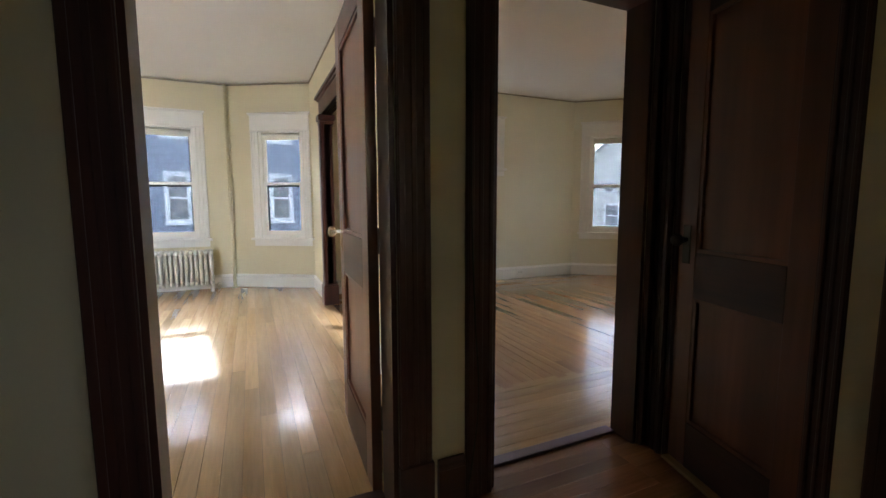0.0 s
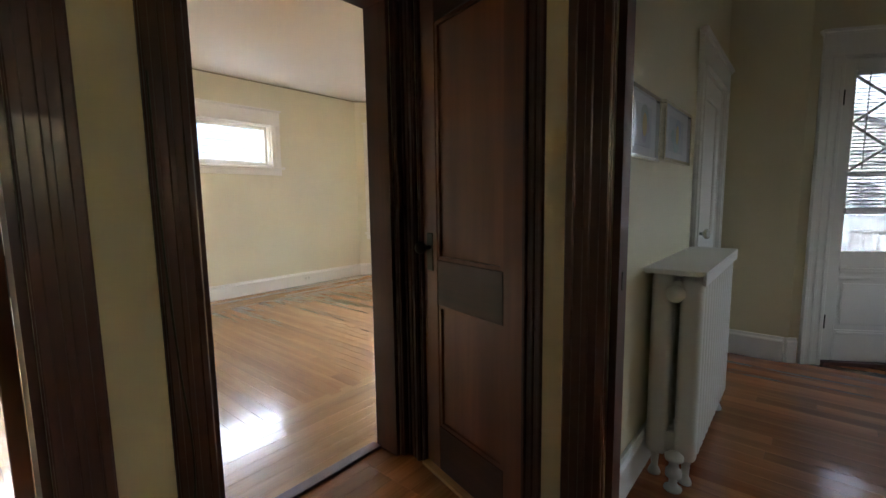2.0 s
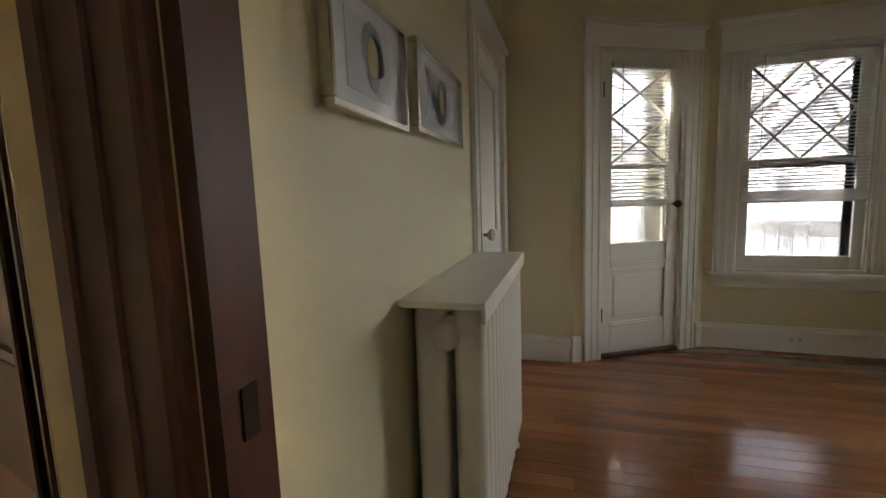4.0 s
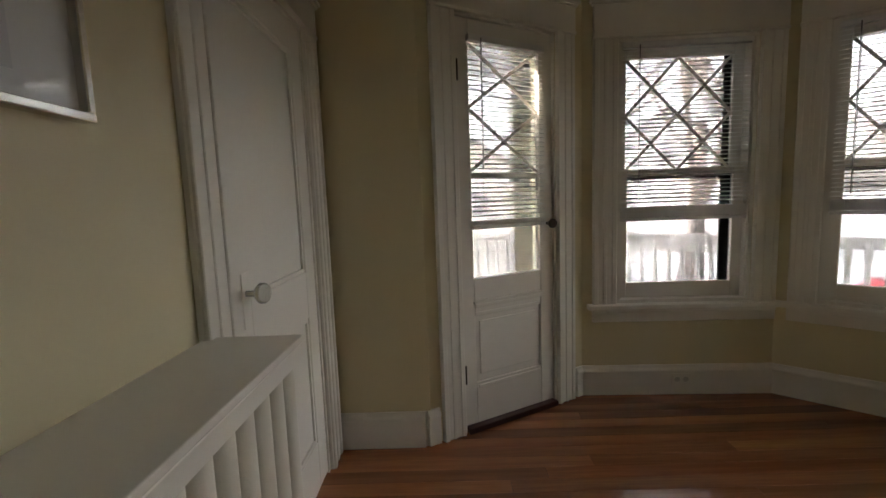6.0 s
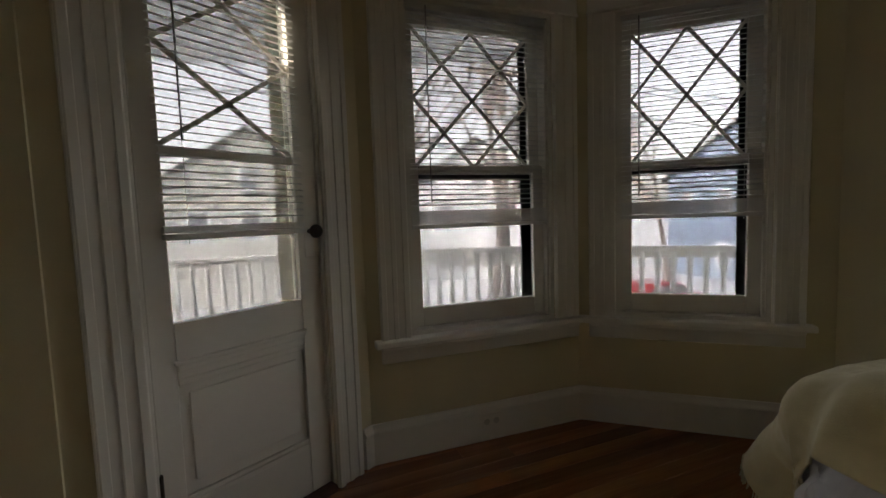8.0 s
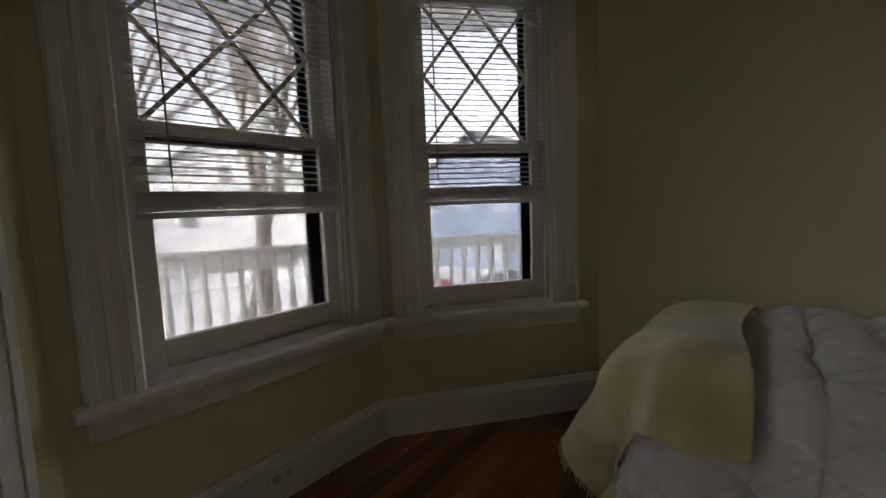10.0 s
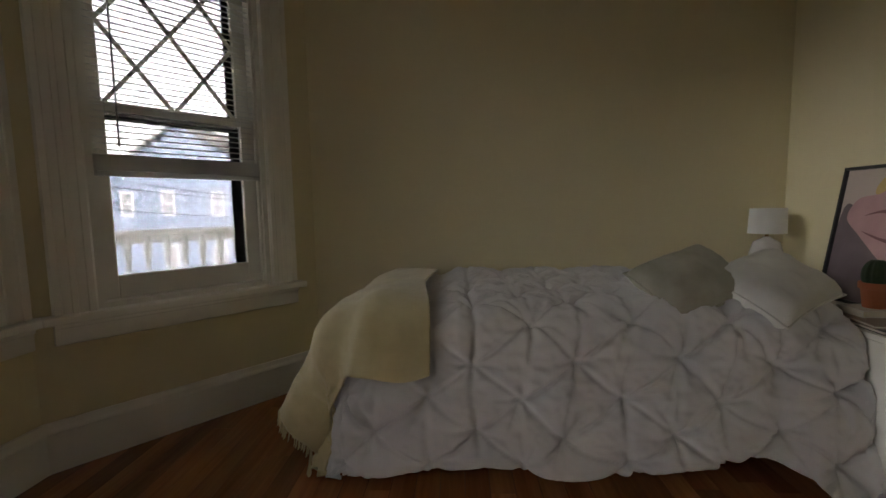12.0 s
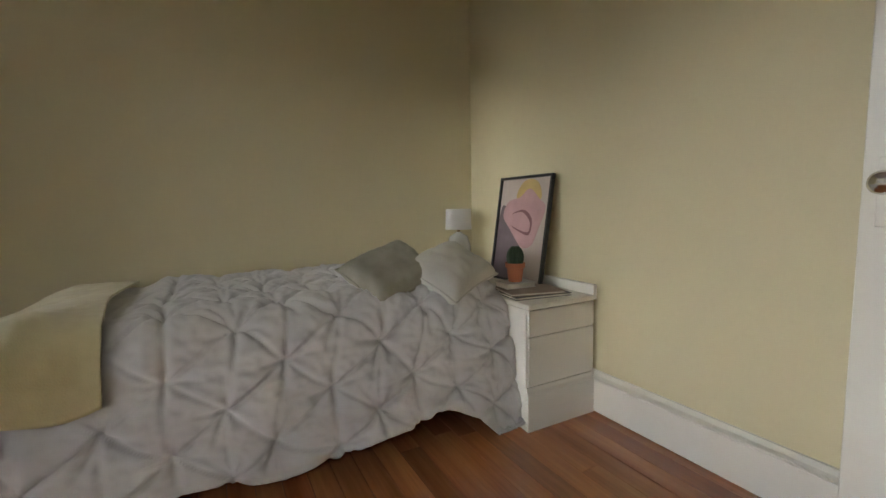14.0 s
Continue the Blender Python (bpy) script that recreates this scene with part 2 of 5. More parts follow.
portal(*B_1, 0.53, 1.4, 0.62, 1.3)
portal(*B_2, 0.58, 1.32, 0.78, 1.52)
portal(*B_3, 0.52, 1.32, 0.68, 1.52)
portal(*L_N, 1.93, 1.42, 0.9, 1.48)
portal(*L_D, 0.70, 1.42, 0.62, 1.48)
portal(*R_N, 1.94, 1.90, 1.02, 0.56)
portal(*R_D, 0.59, 1.42, 0.64, 1.48)
# the last two stand at the added, unseen light openings
portal(*R_E, 1.21, 1.35, 0.26, 1.15)
portal((1.47, -1.6), (-1.7, -1.6), 0.63, 1.55, 0.44, 0.62)

# walls
wall_hall, M_HN = wall("wall_hall_north", *H_N, "cream painted hall wall with two dark wood doorways", [(1.41, 2.158, 0, 2.05), (2.54, 3.35, 0, 2.05)], t=0.14, ext=(0, 0.1))
wall_slant, M_HD = wall("wall_hall_slant", *H_D, "cream painted slanting hall wall round the brown door", [(0.12, 0.76, 0, 2.03)], t=0.1)
wall_end, M_END = wall("wall_bedroom_west", (1.535, -2.9), (1.535, 0.60), "plain cream painted bedroom wall beside the bed", [(2.64, 3.305, 0, 2.03)], t=0.065)
wall_pic, M_PIC = wall("wall_bedroom_north", *PIC, "cream painted bedroom wall with two framed pictures", [(1.69, 2.44, 0, 1.94)], ext=(0, 0.12))
wall_b0, M_B0 = wall("wall_bay_return", *B_0, "narrow cream painted wall beside the porch door", ext=(0, 0.02))
wall_b1, M_B1 = wall("wall_bay_door", *B_1, "cream painted bay wall round the porch door", [(0.22, 0.85, 0, 2.09)], ext=(0, 0.05))
wall_b2, M_B2 = wall("wall_bay_window_1", *B_2, "cream painted bay wall below a white window", [(0.20, 0.965, 0.565, 2.07)], ext=(0.0, 0.03))
wall_b3, M_B3 = wall("wall_bay_window_2", *B_3, "cream painted bay wall below a white window", [(0.185, 0.85, 0.565, 2.07)], ext=(0.0, 0.1))
wall_bed, M_BED = wall("wall_bedroom_south", *BED, "plain cream painted bedroom wall behind the bed", ext=(0.1, 0.1))
wall_ln, M_LN = wall("wall_living_north", *L_N, "cream painted living room wall above a radiator", [(1.50, 2.37, 0.69, 2.15)], ext=(0.12, 0.05))
wall_ld, M_LD = wall("wall_living_bay", *L_D, "cream painted bay wall with a narrow window", [(0.40, 1.0, 0.69, 2.12)], ext=(0, 0.1))
wall_le, M_LE = wall("wall_living_east", *L_E, "cream painted wall with a wide dark wood opening", [(1.10, 2.95, 0, 2.12)], t=0.06)
wall_lw, _ = wall("wall_living_west", (-3.0, 1.56), (-3.0, 6.6), "plain cream painted living room wall")
wall_rn, M_RN = wall("wall_room_north", *R_N, "cream painted wall with a high wide window", [(1.47, 2.47, 1.66, 2.20)], ext=(0.0, 0.05), mat=PALE_CREAM)
wall_rd, M_RD = wall("wall_room_bay", *R_D, "cream painted bay wall with a double hung window", [(0.26, 0.90, 0.69, 2.19)], ext=(0, 0.05), mat=PALE_CREAM)
# opening added out of view to let more sky light into the corner room
wall_re, _ = wall("wall_room_east", *R_E, "plain cream painted wall with a window opening", [(1.09, 1.33, 0.8, 1.9)], mat=PALE_CREAM)
wall_rs, _ = wall("wall_room_south", (5.6, 1.56), (1.76, 1.56), "plain cream painted wall", mat=PALE_CREAM)
wall_hw, _ = wall("wall_hall_west", (-1.7, -1.6), (-1.7, 1.42), "plain cream painted hall wall")
# opening added behind the camera to brighten the hall
wall_hs, _ = wall("wall_hall_south", (1.47, -1.6), (-1.7, -1.6), "plain cream painted hall wall with an added, unseen light opening", [(0.42, 0.84, 1.25, 1.85)])

# unseen wall, added so that warm bounced light reaches the hall opening
tagged(obj("wall_light_bounce", boxes((-2.6, 1.30, -3.3, -3.15, GROUND, 4.6)), CREAM), "unseen cream wall added to bounce warm light into the hall", "wall", kind="structure")


def slab(name, pts, z0, z1, mat, label, category):
    bm = bmesh.new()
    lo = [bm.verts.new((x, y, z0)) for x, y in pts]
    hi = [bm.verts.new((x, y, z1)) for x, y in pts]
    n = len(pts)
    bm.faces.new(lo[::-1])
    bm.faces.new(hi)
    for i in range(n):
        bm.faces.new((lo[i], lo[(i + 1) % n], hi[(i + 1) % n], hi[i]))
    bmesh.ops.recalc_face_normals(bm, faces=bm.faces[:])
    return tagged(obj(name, bm, mat), label, category, kind="structure")


P_BED = [(1.50, -2.86), (4.0, -2.86), (4.74, -1.98), (4.78, -0.84), (4.27, 0.10), (4.27, 0.60), (1.50, 0.60)]
P_LIV = [(-3.1, 1.50), (0.81, 1.50), (0.81, 6.06), (-0.2, 6.7), (-3.1, 6.7)]
P_ROOM = [(0.81, 1.50), (5.7, 1.50), (5.7, 4.8), (4.76, 5.6), (0.81, 5.6)]
P_HALL = [(-1.8, -1.7), (1.50, -1.7), (1.50, 0.6), (1.80, 0.6), (1.80, 1.50), (-1.8, 1.50)]
for nm, P, lab in (("bedroom", P_BED, "bedroom"), ("living", P_LIV, "living room"), ("room", P_ROOM, "corner room"), ("hall", P_HALL, "hall")):
    slab("ceiling_" + nm, P, CEIL, CEIL + 0.12, CEILP, "white painted plaster ceiling of the " + lab, "ceiling")
floor_bed = slab("floor_bedroom", P_BED, -0.15, -0.012, GAP, "glossy red-brown fir strip floor", "floor")
floor_liv = slab("floor_living", P_LIV, -0.15, -0.012, GAP, "glossy honey oak strip floor with sun on it", "floor")
floor_room = slab("floor_room", P_ROOM, -0.15, -0.012, GAP, "glossy amber oak strip floor with a pale border", "floor")
floor_hall = slab("floor_hall", P_HALL, -0.15, -0.012, GAP, "glossy brown strip floor in the hall", "floor")

# ---- trim, doors and windows ----
baseboard(M_PIC, [(0.02, 1.50), (2.60, 2.61)])
baseboard(M_B0, [(0, 0.44, 0, 0.45)])
baseboard(M_B1, [(0.0, 0.07, 0.3, 0), (1.0, 1.05, 0, -0.3)])
baseboard(M_B2, [(0.0, 1.11, -0.3, -0.3)])
baseboard(M_B3, [(0.0, 1.095, -0.3, -0.4)])
baseboard(M_BED, [(0.0, 2.385)])
baseboard(M_END, [(0.12, 2.53), (3.40, 3.42)])
baseboard(M_LN, [(0, 2.8)])
baseboard(M_LD, [(0, 1.12)])
baseboard(M_LE, [(0, 0.92), (3.1, 4.44)])
baseboard(M_RN, [(0, 3.89)])
baseboard(M_RD, [(0, 1.13)])
baseboard(M_HN, [(0, 1.26), (2.31, 2.42)], DARKX, label="dark stained wooden baseboard in the hall")
# thin moulding where wall meets ceiling, its shadow put into a darker cream
for m, L in ((M_LN, 2.8), (M_LD, 1.12), (M_LE, 4.44), (M_RN, 3.89), (M_RD, 1.13)):
    tagged(obj("trim", boxes((0, L, -0.012, 0, CEIL - 0.022, CEIL - 0.008)), plain("shadowed_moulding", (0.30, 0.26, 0.19), 0.6), m), "thin picture moulding under the ceiling", "moulding", kind="structure")


def jamb(parent, u0, u1, z0, z1, y0, y1, mat, matx, sill=False, t=0.02):
    """Lining boards of an opening."""
    part("jamb", boxes((u0, u0 + t, y0, y1, z0, z1 - t)), mat, parent)
    part("jamb", boxes((u1 - t, u1, y0, y1, z0, z1 - t)), mat, parent)
    part("head_jamb", boxes((u0, u1, y0, y1, z1 - t, z1)), matx, parent)
    if sill:
        part("inner_sill", boxes((u0, u1, y0, y1 + 0.03, z0, z0 + t)), matx, parent)


def knob(parent, x, y, z, mat, side=-1.0, r=0.027, rose=None, label="door knob", scale=1.0):
    k = part("door_knob", lathe([(0.009, 0.0), (0.009, 0.028), (0.018, 0.032), (r, 0.045), (r, 0.056), (r * 0.75, 0.066), (0.004, 0.07)], 16, "Y"), mat, parent, label, True)
    k.matrix_basis = Matrix.Translation((x, y, z)) @ (Matrix.Identity(4) if side < 0 else Matrix.Rotation(math.pi, 4, "Z"))
    part("lock_plate", boxes((x - 0.022, x + 0.022, *sorted((y, y + side * 0.004)), z - 0.10, z + 0.06), bevel=0.002, seg=1), rose or BRASS, parent)
    return k


def panel_leaf(parent, w, h, t, panels, mat, matx, bead=0.016):
    """A door leaf from x=0 to w, y=0 to t: stiles, rails and recessed panels with bead mouldings. panels: (x0, x1, z0, z1)."""
    zs = sorted({0.0, h} | {p[2] for p in panels} | {p[3] for p in panels})
    xs = min(p[0] for p in panels), max(p[1] for p in panels)
    part("stile", boxes((0, xs[0], 0, t, 0, h), bevel=0.0025, seg=1), mat, parent)
    part("stile", boxes((xs[1], w, 0, t, 0, h), bevel=0.0025, seg=1), mat, parent)
    edges = [0.0]
    for p in sorted(panels, key=lambda q: q[2]):
        edges += [p[2], p[3]]
    edges.append(h)
    for z0, z1 in zip(edges[::2], edges[1::2]):
        if z1 - z0 > 0.005:
            part("rail", boxes((xs[0], xs[1], 0, t, z0, z1), bevel=0.0015, seg=1), matx, parent)
    for x0, x1, z0, z1 in panels:
        b = boxes((x0, x1, t * 0.35, t * 0.65, z0, z1))
        for ya, yb in ((0.004, t * 0.35), (t * 0.65, t - 0.004)):
            for d in ((x0, x0 + bead, ya, yb, z0, z1), (x1 - bead, x1, ya, yb, z0, z1), (x0 + bead, x1 - bead, ya, yb, z0, z0 + bead), (x0 + bead, x1 - bead, ya, yb, z1 - bead, z1)):
                box(b, *d)
        part("panel", b, mat, parent)


def hinges(parent, x, y, zs, mat):
    for z in zs:
        part("hinge", lathe([(0.006, z - 0.05), (0.008, z - 0.048), (0.008, z + 0.048), (0.006, z + 0.05)], 8), mat, parent, m=Matrix.Translation((x, y, 0)))


# hall doorways, dark wood
dw = thing("door_1", M_HN, "dark stained wooden doorway into the sunny living room", "doorway", kind="structure")
casing(dw, 1.41, 2.158, 0, 2.05, 0.125, DARKW, DARKX, head=0.14, plinth=True)
casing(dw, 1.41, 2.158, 0, 2.05, 0.125, TRIM, TRIM, side=1.0, y0=0.14, head=0.14)
jamb(dw, 1.41, 2.158, 0, 2.05, 0, 0.14, DARKW, DARKX)
dw2 = thing("door_2", M_HN, "dark stained wooden doorway into the corner room", "doorway", kind="structure")
casing(dw2, 2.54, 3.35, 0, 2.05, 0.115, DARKW, DARKX, head=0.14, plinth=False)
jamb(dw2, 2.54, 3.35, 0, 2.05, 0, 0.14, DARKW, DARKX)
part("threshold", boxes((2.56, 3.33, 0.11, 0.17, 0, 0.014), bevel=0.005), DARKX, dw2, "dark wooden threshold")
part("threshold", boxes((1.43, 2.138, 0.11, 0.17, 0, 0.012), bevel=0.005), DARKX, dw)
# open leaf of the living room door
leaf = thing("panel_door", Matrix.Translation((0.438, 1.575, 0.012)) @ Matrix.Rotation(radians(87.5), 4, "Z"), "dark brown panelled wooden door standing open", "door")
panel_leaf(leaf, 0.70, 2.01, 0.04, [(0.11, 0.59, 0.22, 0.80), (0.11, 0.59, 1.0, 1.88)], DOORW, DARKX)
knob(leaf, 0.64, 0.04, 1.0, CRYSTAL, 1.0, label="clear glass door knob")
knob(leaf, 0.64, 0.0, 1.0, CRYSTAL, -1.0)
hinges(leaf, 0.0, -0.006, (0.3, 1.0, 1.75), DARKM)
# brown door in the slanting wall
dw3 = thing("door_3", M_HD, "dark stained casing round the brown door", "doorway", kind="structure")
casing(dw3, 0.12, 0.76, 0, 2.03, 0.085, DARKW, DARKX, head=0.12)
jamb(dw3, 0.12, 0.76, 0, 2.03, 0, 0.1, DARKW, DARKX)
part("threshold", boxes((0.14, 0.74, -0.02, 0.10, 0, 0.016), bevel=0.004), OAK_BX, dw3, "worn pale wooden threshold")
leaf2 = thing("panel_door", M_HD @ Matrix.Translation((0.142, 0.012, 0.018)), "dark brown two-panel wooden door, closed", "door")
panel_leaf(leaf2, 0.596, 1.99, 0.038, [(0.10, 0.496, 0.20, 0.74), (0.10, 0.496, 0.93, 1.87)], DOORW, DARKX)
knob(leaf2, 0.05, 0.0, 0.98, DARKM, -1.0, rose=DARKM, label="dark bronze door knob")
# bedroom doorway: dark wood towards the hall, white inside
dw4 = thing("door_4", M_END, "bedroom doorway, dark wood on the hall side", "doorway", kind="structure")
casing(dw4, 2.64, 3.305, 0, 2.03, 0.125, DARKW, DARKX, side=1.0, y0=0.065, head=0.14)
casing(dw4, 2.64, 3.305, 0, 2.03, 0.10, TRIM, TRIM, head=0.13, cap=False)
jamb(dw4, 2.64, 3.305, 0, 2.03, 0.0, 0.065, DARKW, DARKX)
part("strike_plate", boxes((3.283, 3.285, 0.022, 0.042, 0.95, 1.0)), DARKM, dw4)
leaf3 = thing("panel_door", Matrix.Translation((1.577, -0.275, 0.012)) @ Matrix.Rotation(radians(-88.0), 4, "Z"), "white painted panelled bedroom door folded back against the wall", "door")
panel_leaf(leaf3, 0.635, 1.99, 0.036, [(0.10, 0.535, 0.20, 0.74), (0.10, 0.535, 0.93, 1.87)], TRIM, TRIM)
knob(leaf3, 0.585, 0.036, 0.93, CHROME, 1.0, rose=TRIM, label="bright metal door knob")
# closet door
dw5 = thing("door_5", M_PIC, "white painted casing round the closet door", "doorway", kind="structure")
casing(dw5, 1.69, 2.44, 0, 1.94, 0.15, TRIM, TRIM, head=0.14)
jamb(dw5, 1.69, 2.44, 0, 1.94, 0, 0.12, TRIM, TRIM)
leaf4 = thing("panel_door", M_PIC @ Matrix.Translation((1.712, 0.004, 0.012)), "white painted closet door with a glass knob, closed", "door")
panel_leaf(leaf4, 0.706, 1.905, 0.036, [(0.11, 0.596, 0.20, 0.74), (0.11, 0.596, 0.93, 1.79)], TRIM, TRIM)
knob(leaf4, 0.075, 0.0, 0.955, CRYSTAL, -1.0, 0.03, rose=TRIM, label="faceted glass door knob")


# portal between living room and corner room
po = thing("door_6", M_LE, "wide dark stained wooden opening with pilasters", "doorway", kind="structure")
for x0 in (0.96, 2.95):
    part("pilaster", boxes((x0, x0 + 0.14, -0.03, 0.09, 0, 2.12), (x0 + 0.02, x0 + 0.12, -0.042, -0.03, 0.25, 2.02), bevel=0.004, seg=1), DARKW, po)
    part("plinth_block", boxes((x0 - 0.015, x0 + 0.155, -0.055, 0.115, 0, 0.22), (x0 - 0.008, x0 + 0.148, -0.045, 0.105, 0.22, 0.25), bevel=0.006), DARKW, po)
    part("capital", boxes((x0 - 0.02, x0 + 0.16, -0.06, 0.12, 2.06, 2.12), (x0 - 0.01, x0 + 0.15, -0.045, 0.105, 2.02, 2.06), bevel=0.006), DARKW, po)
part("lintel", boxes((0.96, 3.09, -0.03, 0.09, 2.12, 2.30), (0.93, 3.12, -0.07, 0.13, 2.30, 2.33), (0.945, 3.105, -0.05, 0.11, 2.28, 2.30), bevel=0.004, seg=1), DARKX, po)


def pane(parent, x0, x1, y, z0, z1, mat=None):
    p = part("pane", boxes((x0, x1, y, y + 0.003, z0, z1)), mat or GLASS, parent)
    # no shadow: daylight enters undimmed, only the view through the pane darkens
    p.visible_shadow = False
    return p


def sash(parent, name, u0, u1, z0, z1, y, t=0.032, st=0.045, top=0.045, bot=0.06, mat=None, glass=None):
    s = part(name, boxes((u0, u0 + st, y, y + t, z0, z1), (u1 - st, u1, y, y + t, z0, z1), (u0 + st, u1 - st, y, y + t, z1 - top, z1), (u0 + st, u1 - st, y, y + t, z0, z0 + bot), bevel=0.003, seg=1), mat or TRIM, parent)
    pane(s, u0 + st - 0.004, u1 - st + 0.004, y + t * 0.5, z0 + bot - 0.004, z1 - top + 0.004, glass)
    return s, (u0 + st, u1 - st, z0 + bot, z1 - top)


def lattice(parent, x0, x1, z0, z1, y, nx, nz, w=0.015, t=0.012, mat=None):
    """Crossed diagonal glazing bars that fill a rectangle; each bar is clipped to it."""
    dx, dz = (x1 - x0) / nx, (z1 - z0) / nz
    for s in (1, -1):
        for k in range(-nz, nx + nz):
            pts = []
            for i in range(0, 2 * max(nx, nz) * 8 + 1):
                q = i / (8 * 2.0)
                x, z = (x0 + (k + q) * dx if s > 0 else x1 - (k + q) * dx), z0 + q * dz
                if x0 - 1e-6 <= x <= x1 + 1e-6 and z0 - 1e-6 <= z <= z1 + 1e-6:
                    pts.append((x, z))
            if len(pts) < 3:
                continue
            a, b = Vector((pts[0][0], y, pts[0][1])), Vector((pts[-1][0], y, pts[-1][1]))
            d = b - a
            bm = boxes((0, d.length, 0, t, -w / 2, w / 2))
            mm = Matrix.Translation(a) @ Matrix.Rotation(-math.atan2(d.z, d.x), 4, "Y")
            part("glazing_bar", bm, mat or TRIM, parent, m=mm)


def window(name, m, u0, u1, z0, z1, label, w=0.14, head=0.19, mid=None, storm=False, diamond=None, depth=0.12, cap=True, glass=None, stile=0.045, back=0.0):
    e = thing(name, m, label, "window", kind="structure")
    casing(e, u0, u1, z0 - 0.012, z1, w, TRIM, TRIM, head=head, cap=cap)
    part("window_stool", boxes((u0 - w - 0.03, u1 + w + 0.03, -0.06, 0.03, z0 - 0.03, z0), bevel=0.006), TRIM, e)
    part("apron", boxes((u0 - w, u1 + w, -0.018, 0, z0 - 0.11, z0 - 0.03), (u0 - w, u1 + w, -0.026, 0, z0 - 0.05, z0 - 0.03), bevel=0.003, seg=1), TRIM, e)
    jamb(e, u0, u1, z0, z1, 0, depth + 0.03 + back, TRIM, TRIM, sill=True)
    a, b, lo, hi = u0 + 0.02, u1 - 0.02, z0 + 0.02, z1 - 0.02
    part("stop_bead", boxes((a, a + 0.012, 0.012, 0.03, lo, hi)), TRIM, e)
    part("stop_bead", boxes((b - 0.012, b, 0.012, 0.03, lo, hi)), TRIM, e)
    if mid is None:
        sash(e, "sash", a, b, lo, hi, 0.05, bot=0.045, glass=glass)
    else:
        sash(e, "lower_sash", a, b, lo, mid + 0.02, 0.034 + back, st=stile, bot=stile + 0.03, top=0.036, glass=glass)
        s, r = sash(e, "upper_sash", a, b, mid - 0.02, hi, 0.070 + back, st=stile, bot=0.036, top=stile + 0.005, glass=glass)
        if diamond:
            lattice(s, *r, 0.080 + back, *diamond)
    if storm:
        fr = part("storm_frame", boxes((a, a + 0.03, 0.118 + back, 0.135 + back, lo, hi), (b - 0.02 - stile, b, 0.118 + back, 0.135 + back, lo, hi), (a, b, 0.118 + back, 0.135 + back, lo, lo + 0.03), (a, b, 0.118 + back, 0.135 + back, hi - 0.03, hi), (a, b, 0.12 + back, 0.133 + back, mid - 0.035, mid + 0.0), bevel=0.002, seg=1), BLACKF, e, "black metal storm window frame")
        pane(fr, a + 0.02, b - 0.05, 0.126 + back, lo + 0.02, hi - 0.02, glass)
    return e


def blind(m, u0, u1, ztop, zbot, y, label, stack=0.082, pitch=0.0235, tilt=13.0, wand=0.0, slat=0.026):
    """A slatted blind: head rail, tilted slats down to a gathered stack over the bottom rail, cords, wand."""
    e = thing("window_blind", m @ Matrix.Translation((0, 0, 0)), label, "blind", "slatted window blinds")
    part("head_rail", boxes((u0, u1, y - 0.014, y + 0.014, ztop - 0.03, ztop), bevel=0.002, seg=1), BLIND, e)
    L = u1 - u0
    bm = bmesh.new()
    prof = [(-slat / 2, -0.0012), (0.0, 0.0014), (slat / 2, -0.0012)]
    va = [bm.verts.new((0, p, q)) for p, q in prof] + [bm.verts.new((0, p, q - 0.0007)) for p, q in prof[::-1]]
    vb = [bm.verts.new((L, v.co.y, v.co.z)) for v in va]
    for i in range(6):
        bm.faces.new((va[i], va[(i + 1) % 6], vb[(i + 1) % 6], vb[i]))
    bm.faces.new(va[::-1])
    bm.faces.new(vb)
    bmesh.ops.recalc_face_normals(bm, faces=bm.faces[:])
    me = bpy.data.meshes.new("slat")
    bm.to_mesh(me)
    bm.free()
    me.materials.append(BLIND)
    z, i = ztop - 0.045, 0
    rng = random.Random(int(u0 * 1000) + 5)
    while z > zbot + stack + 0.004:
        s = new("slat", me)
        s.parent = e
        s.matrix_basis = Matrix.Translation((u0, y, z)) @ Matrix.Rotation(radians(tilt + rng.uniform(-2, 2)), 4, "X") @ Matrix.Rotation(radians(rng.uniform(-0.12, 0.12)), 4, "Y")
        z -= pitch
    dims = []
    n = max(2, int((stack - 0.022) / 0.004))
    for k in range(n):
        zz = zbot + 0.022 + k * 0.004
        dims.append((u0 + rng.uniform(0, 0.002), u1 - rng.uniform(0, 0.002), y - 0.013 + rng.uniform(-0.002, 0.002), y + 0.013 + rng.uniform(-0.002, 0.002), zz, zz + 0.0032))
    part("gathered_slats", boxes(*dims), BLIND, e)
    part("bottom_rail", boxes((u0, u1, y - 0.014, y + 0.014, zbot, zbot + 0.02), bevel=0.003, seg=1), BLIND, e)
    for q in (0.14, 0.86):
        part("ladder_cord", boxes((u0 + L * q - 0.0008, u0 + L * q + 0.0008, y - 0.0145, y - 0.013, zbot - 0.012, ztop - 0.02)), BLIND, e)
    if wand:
        part("tilt_wand", lathe([(0.0035, 0), (0.004, 0.01), (0.003, 0.03), (0.003, wand)], 6), plain("smoky_plastic", (0.12, 0.11, 0.10), 0.3), e, "thin dark tilt wand", m=Matrix.Translation((u0 + L * 0.13, y - 0.03, ztop - 0.02 - wand)))
    return e


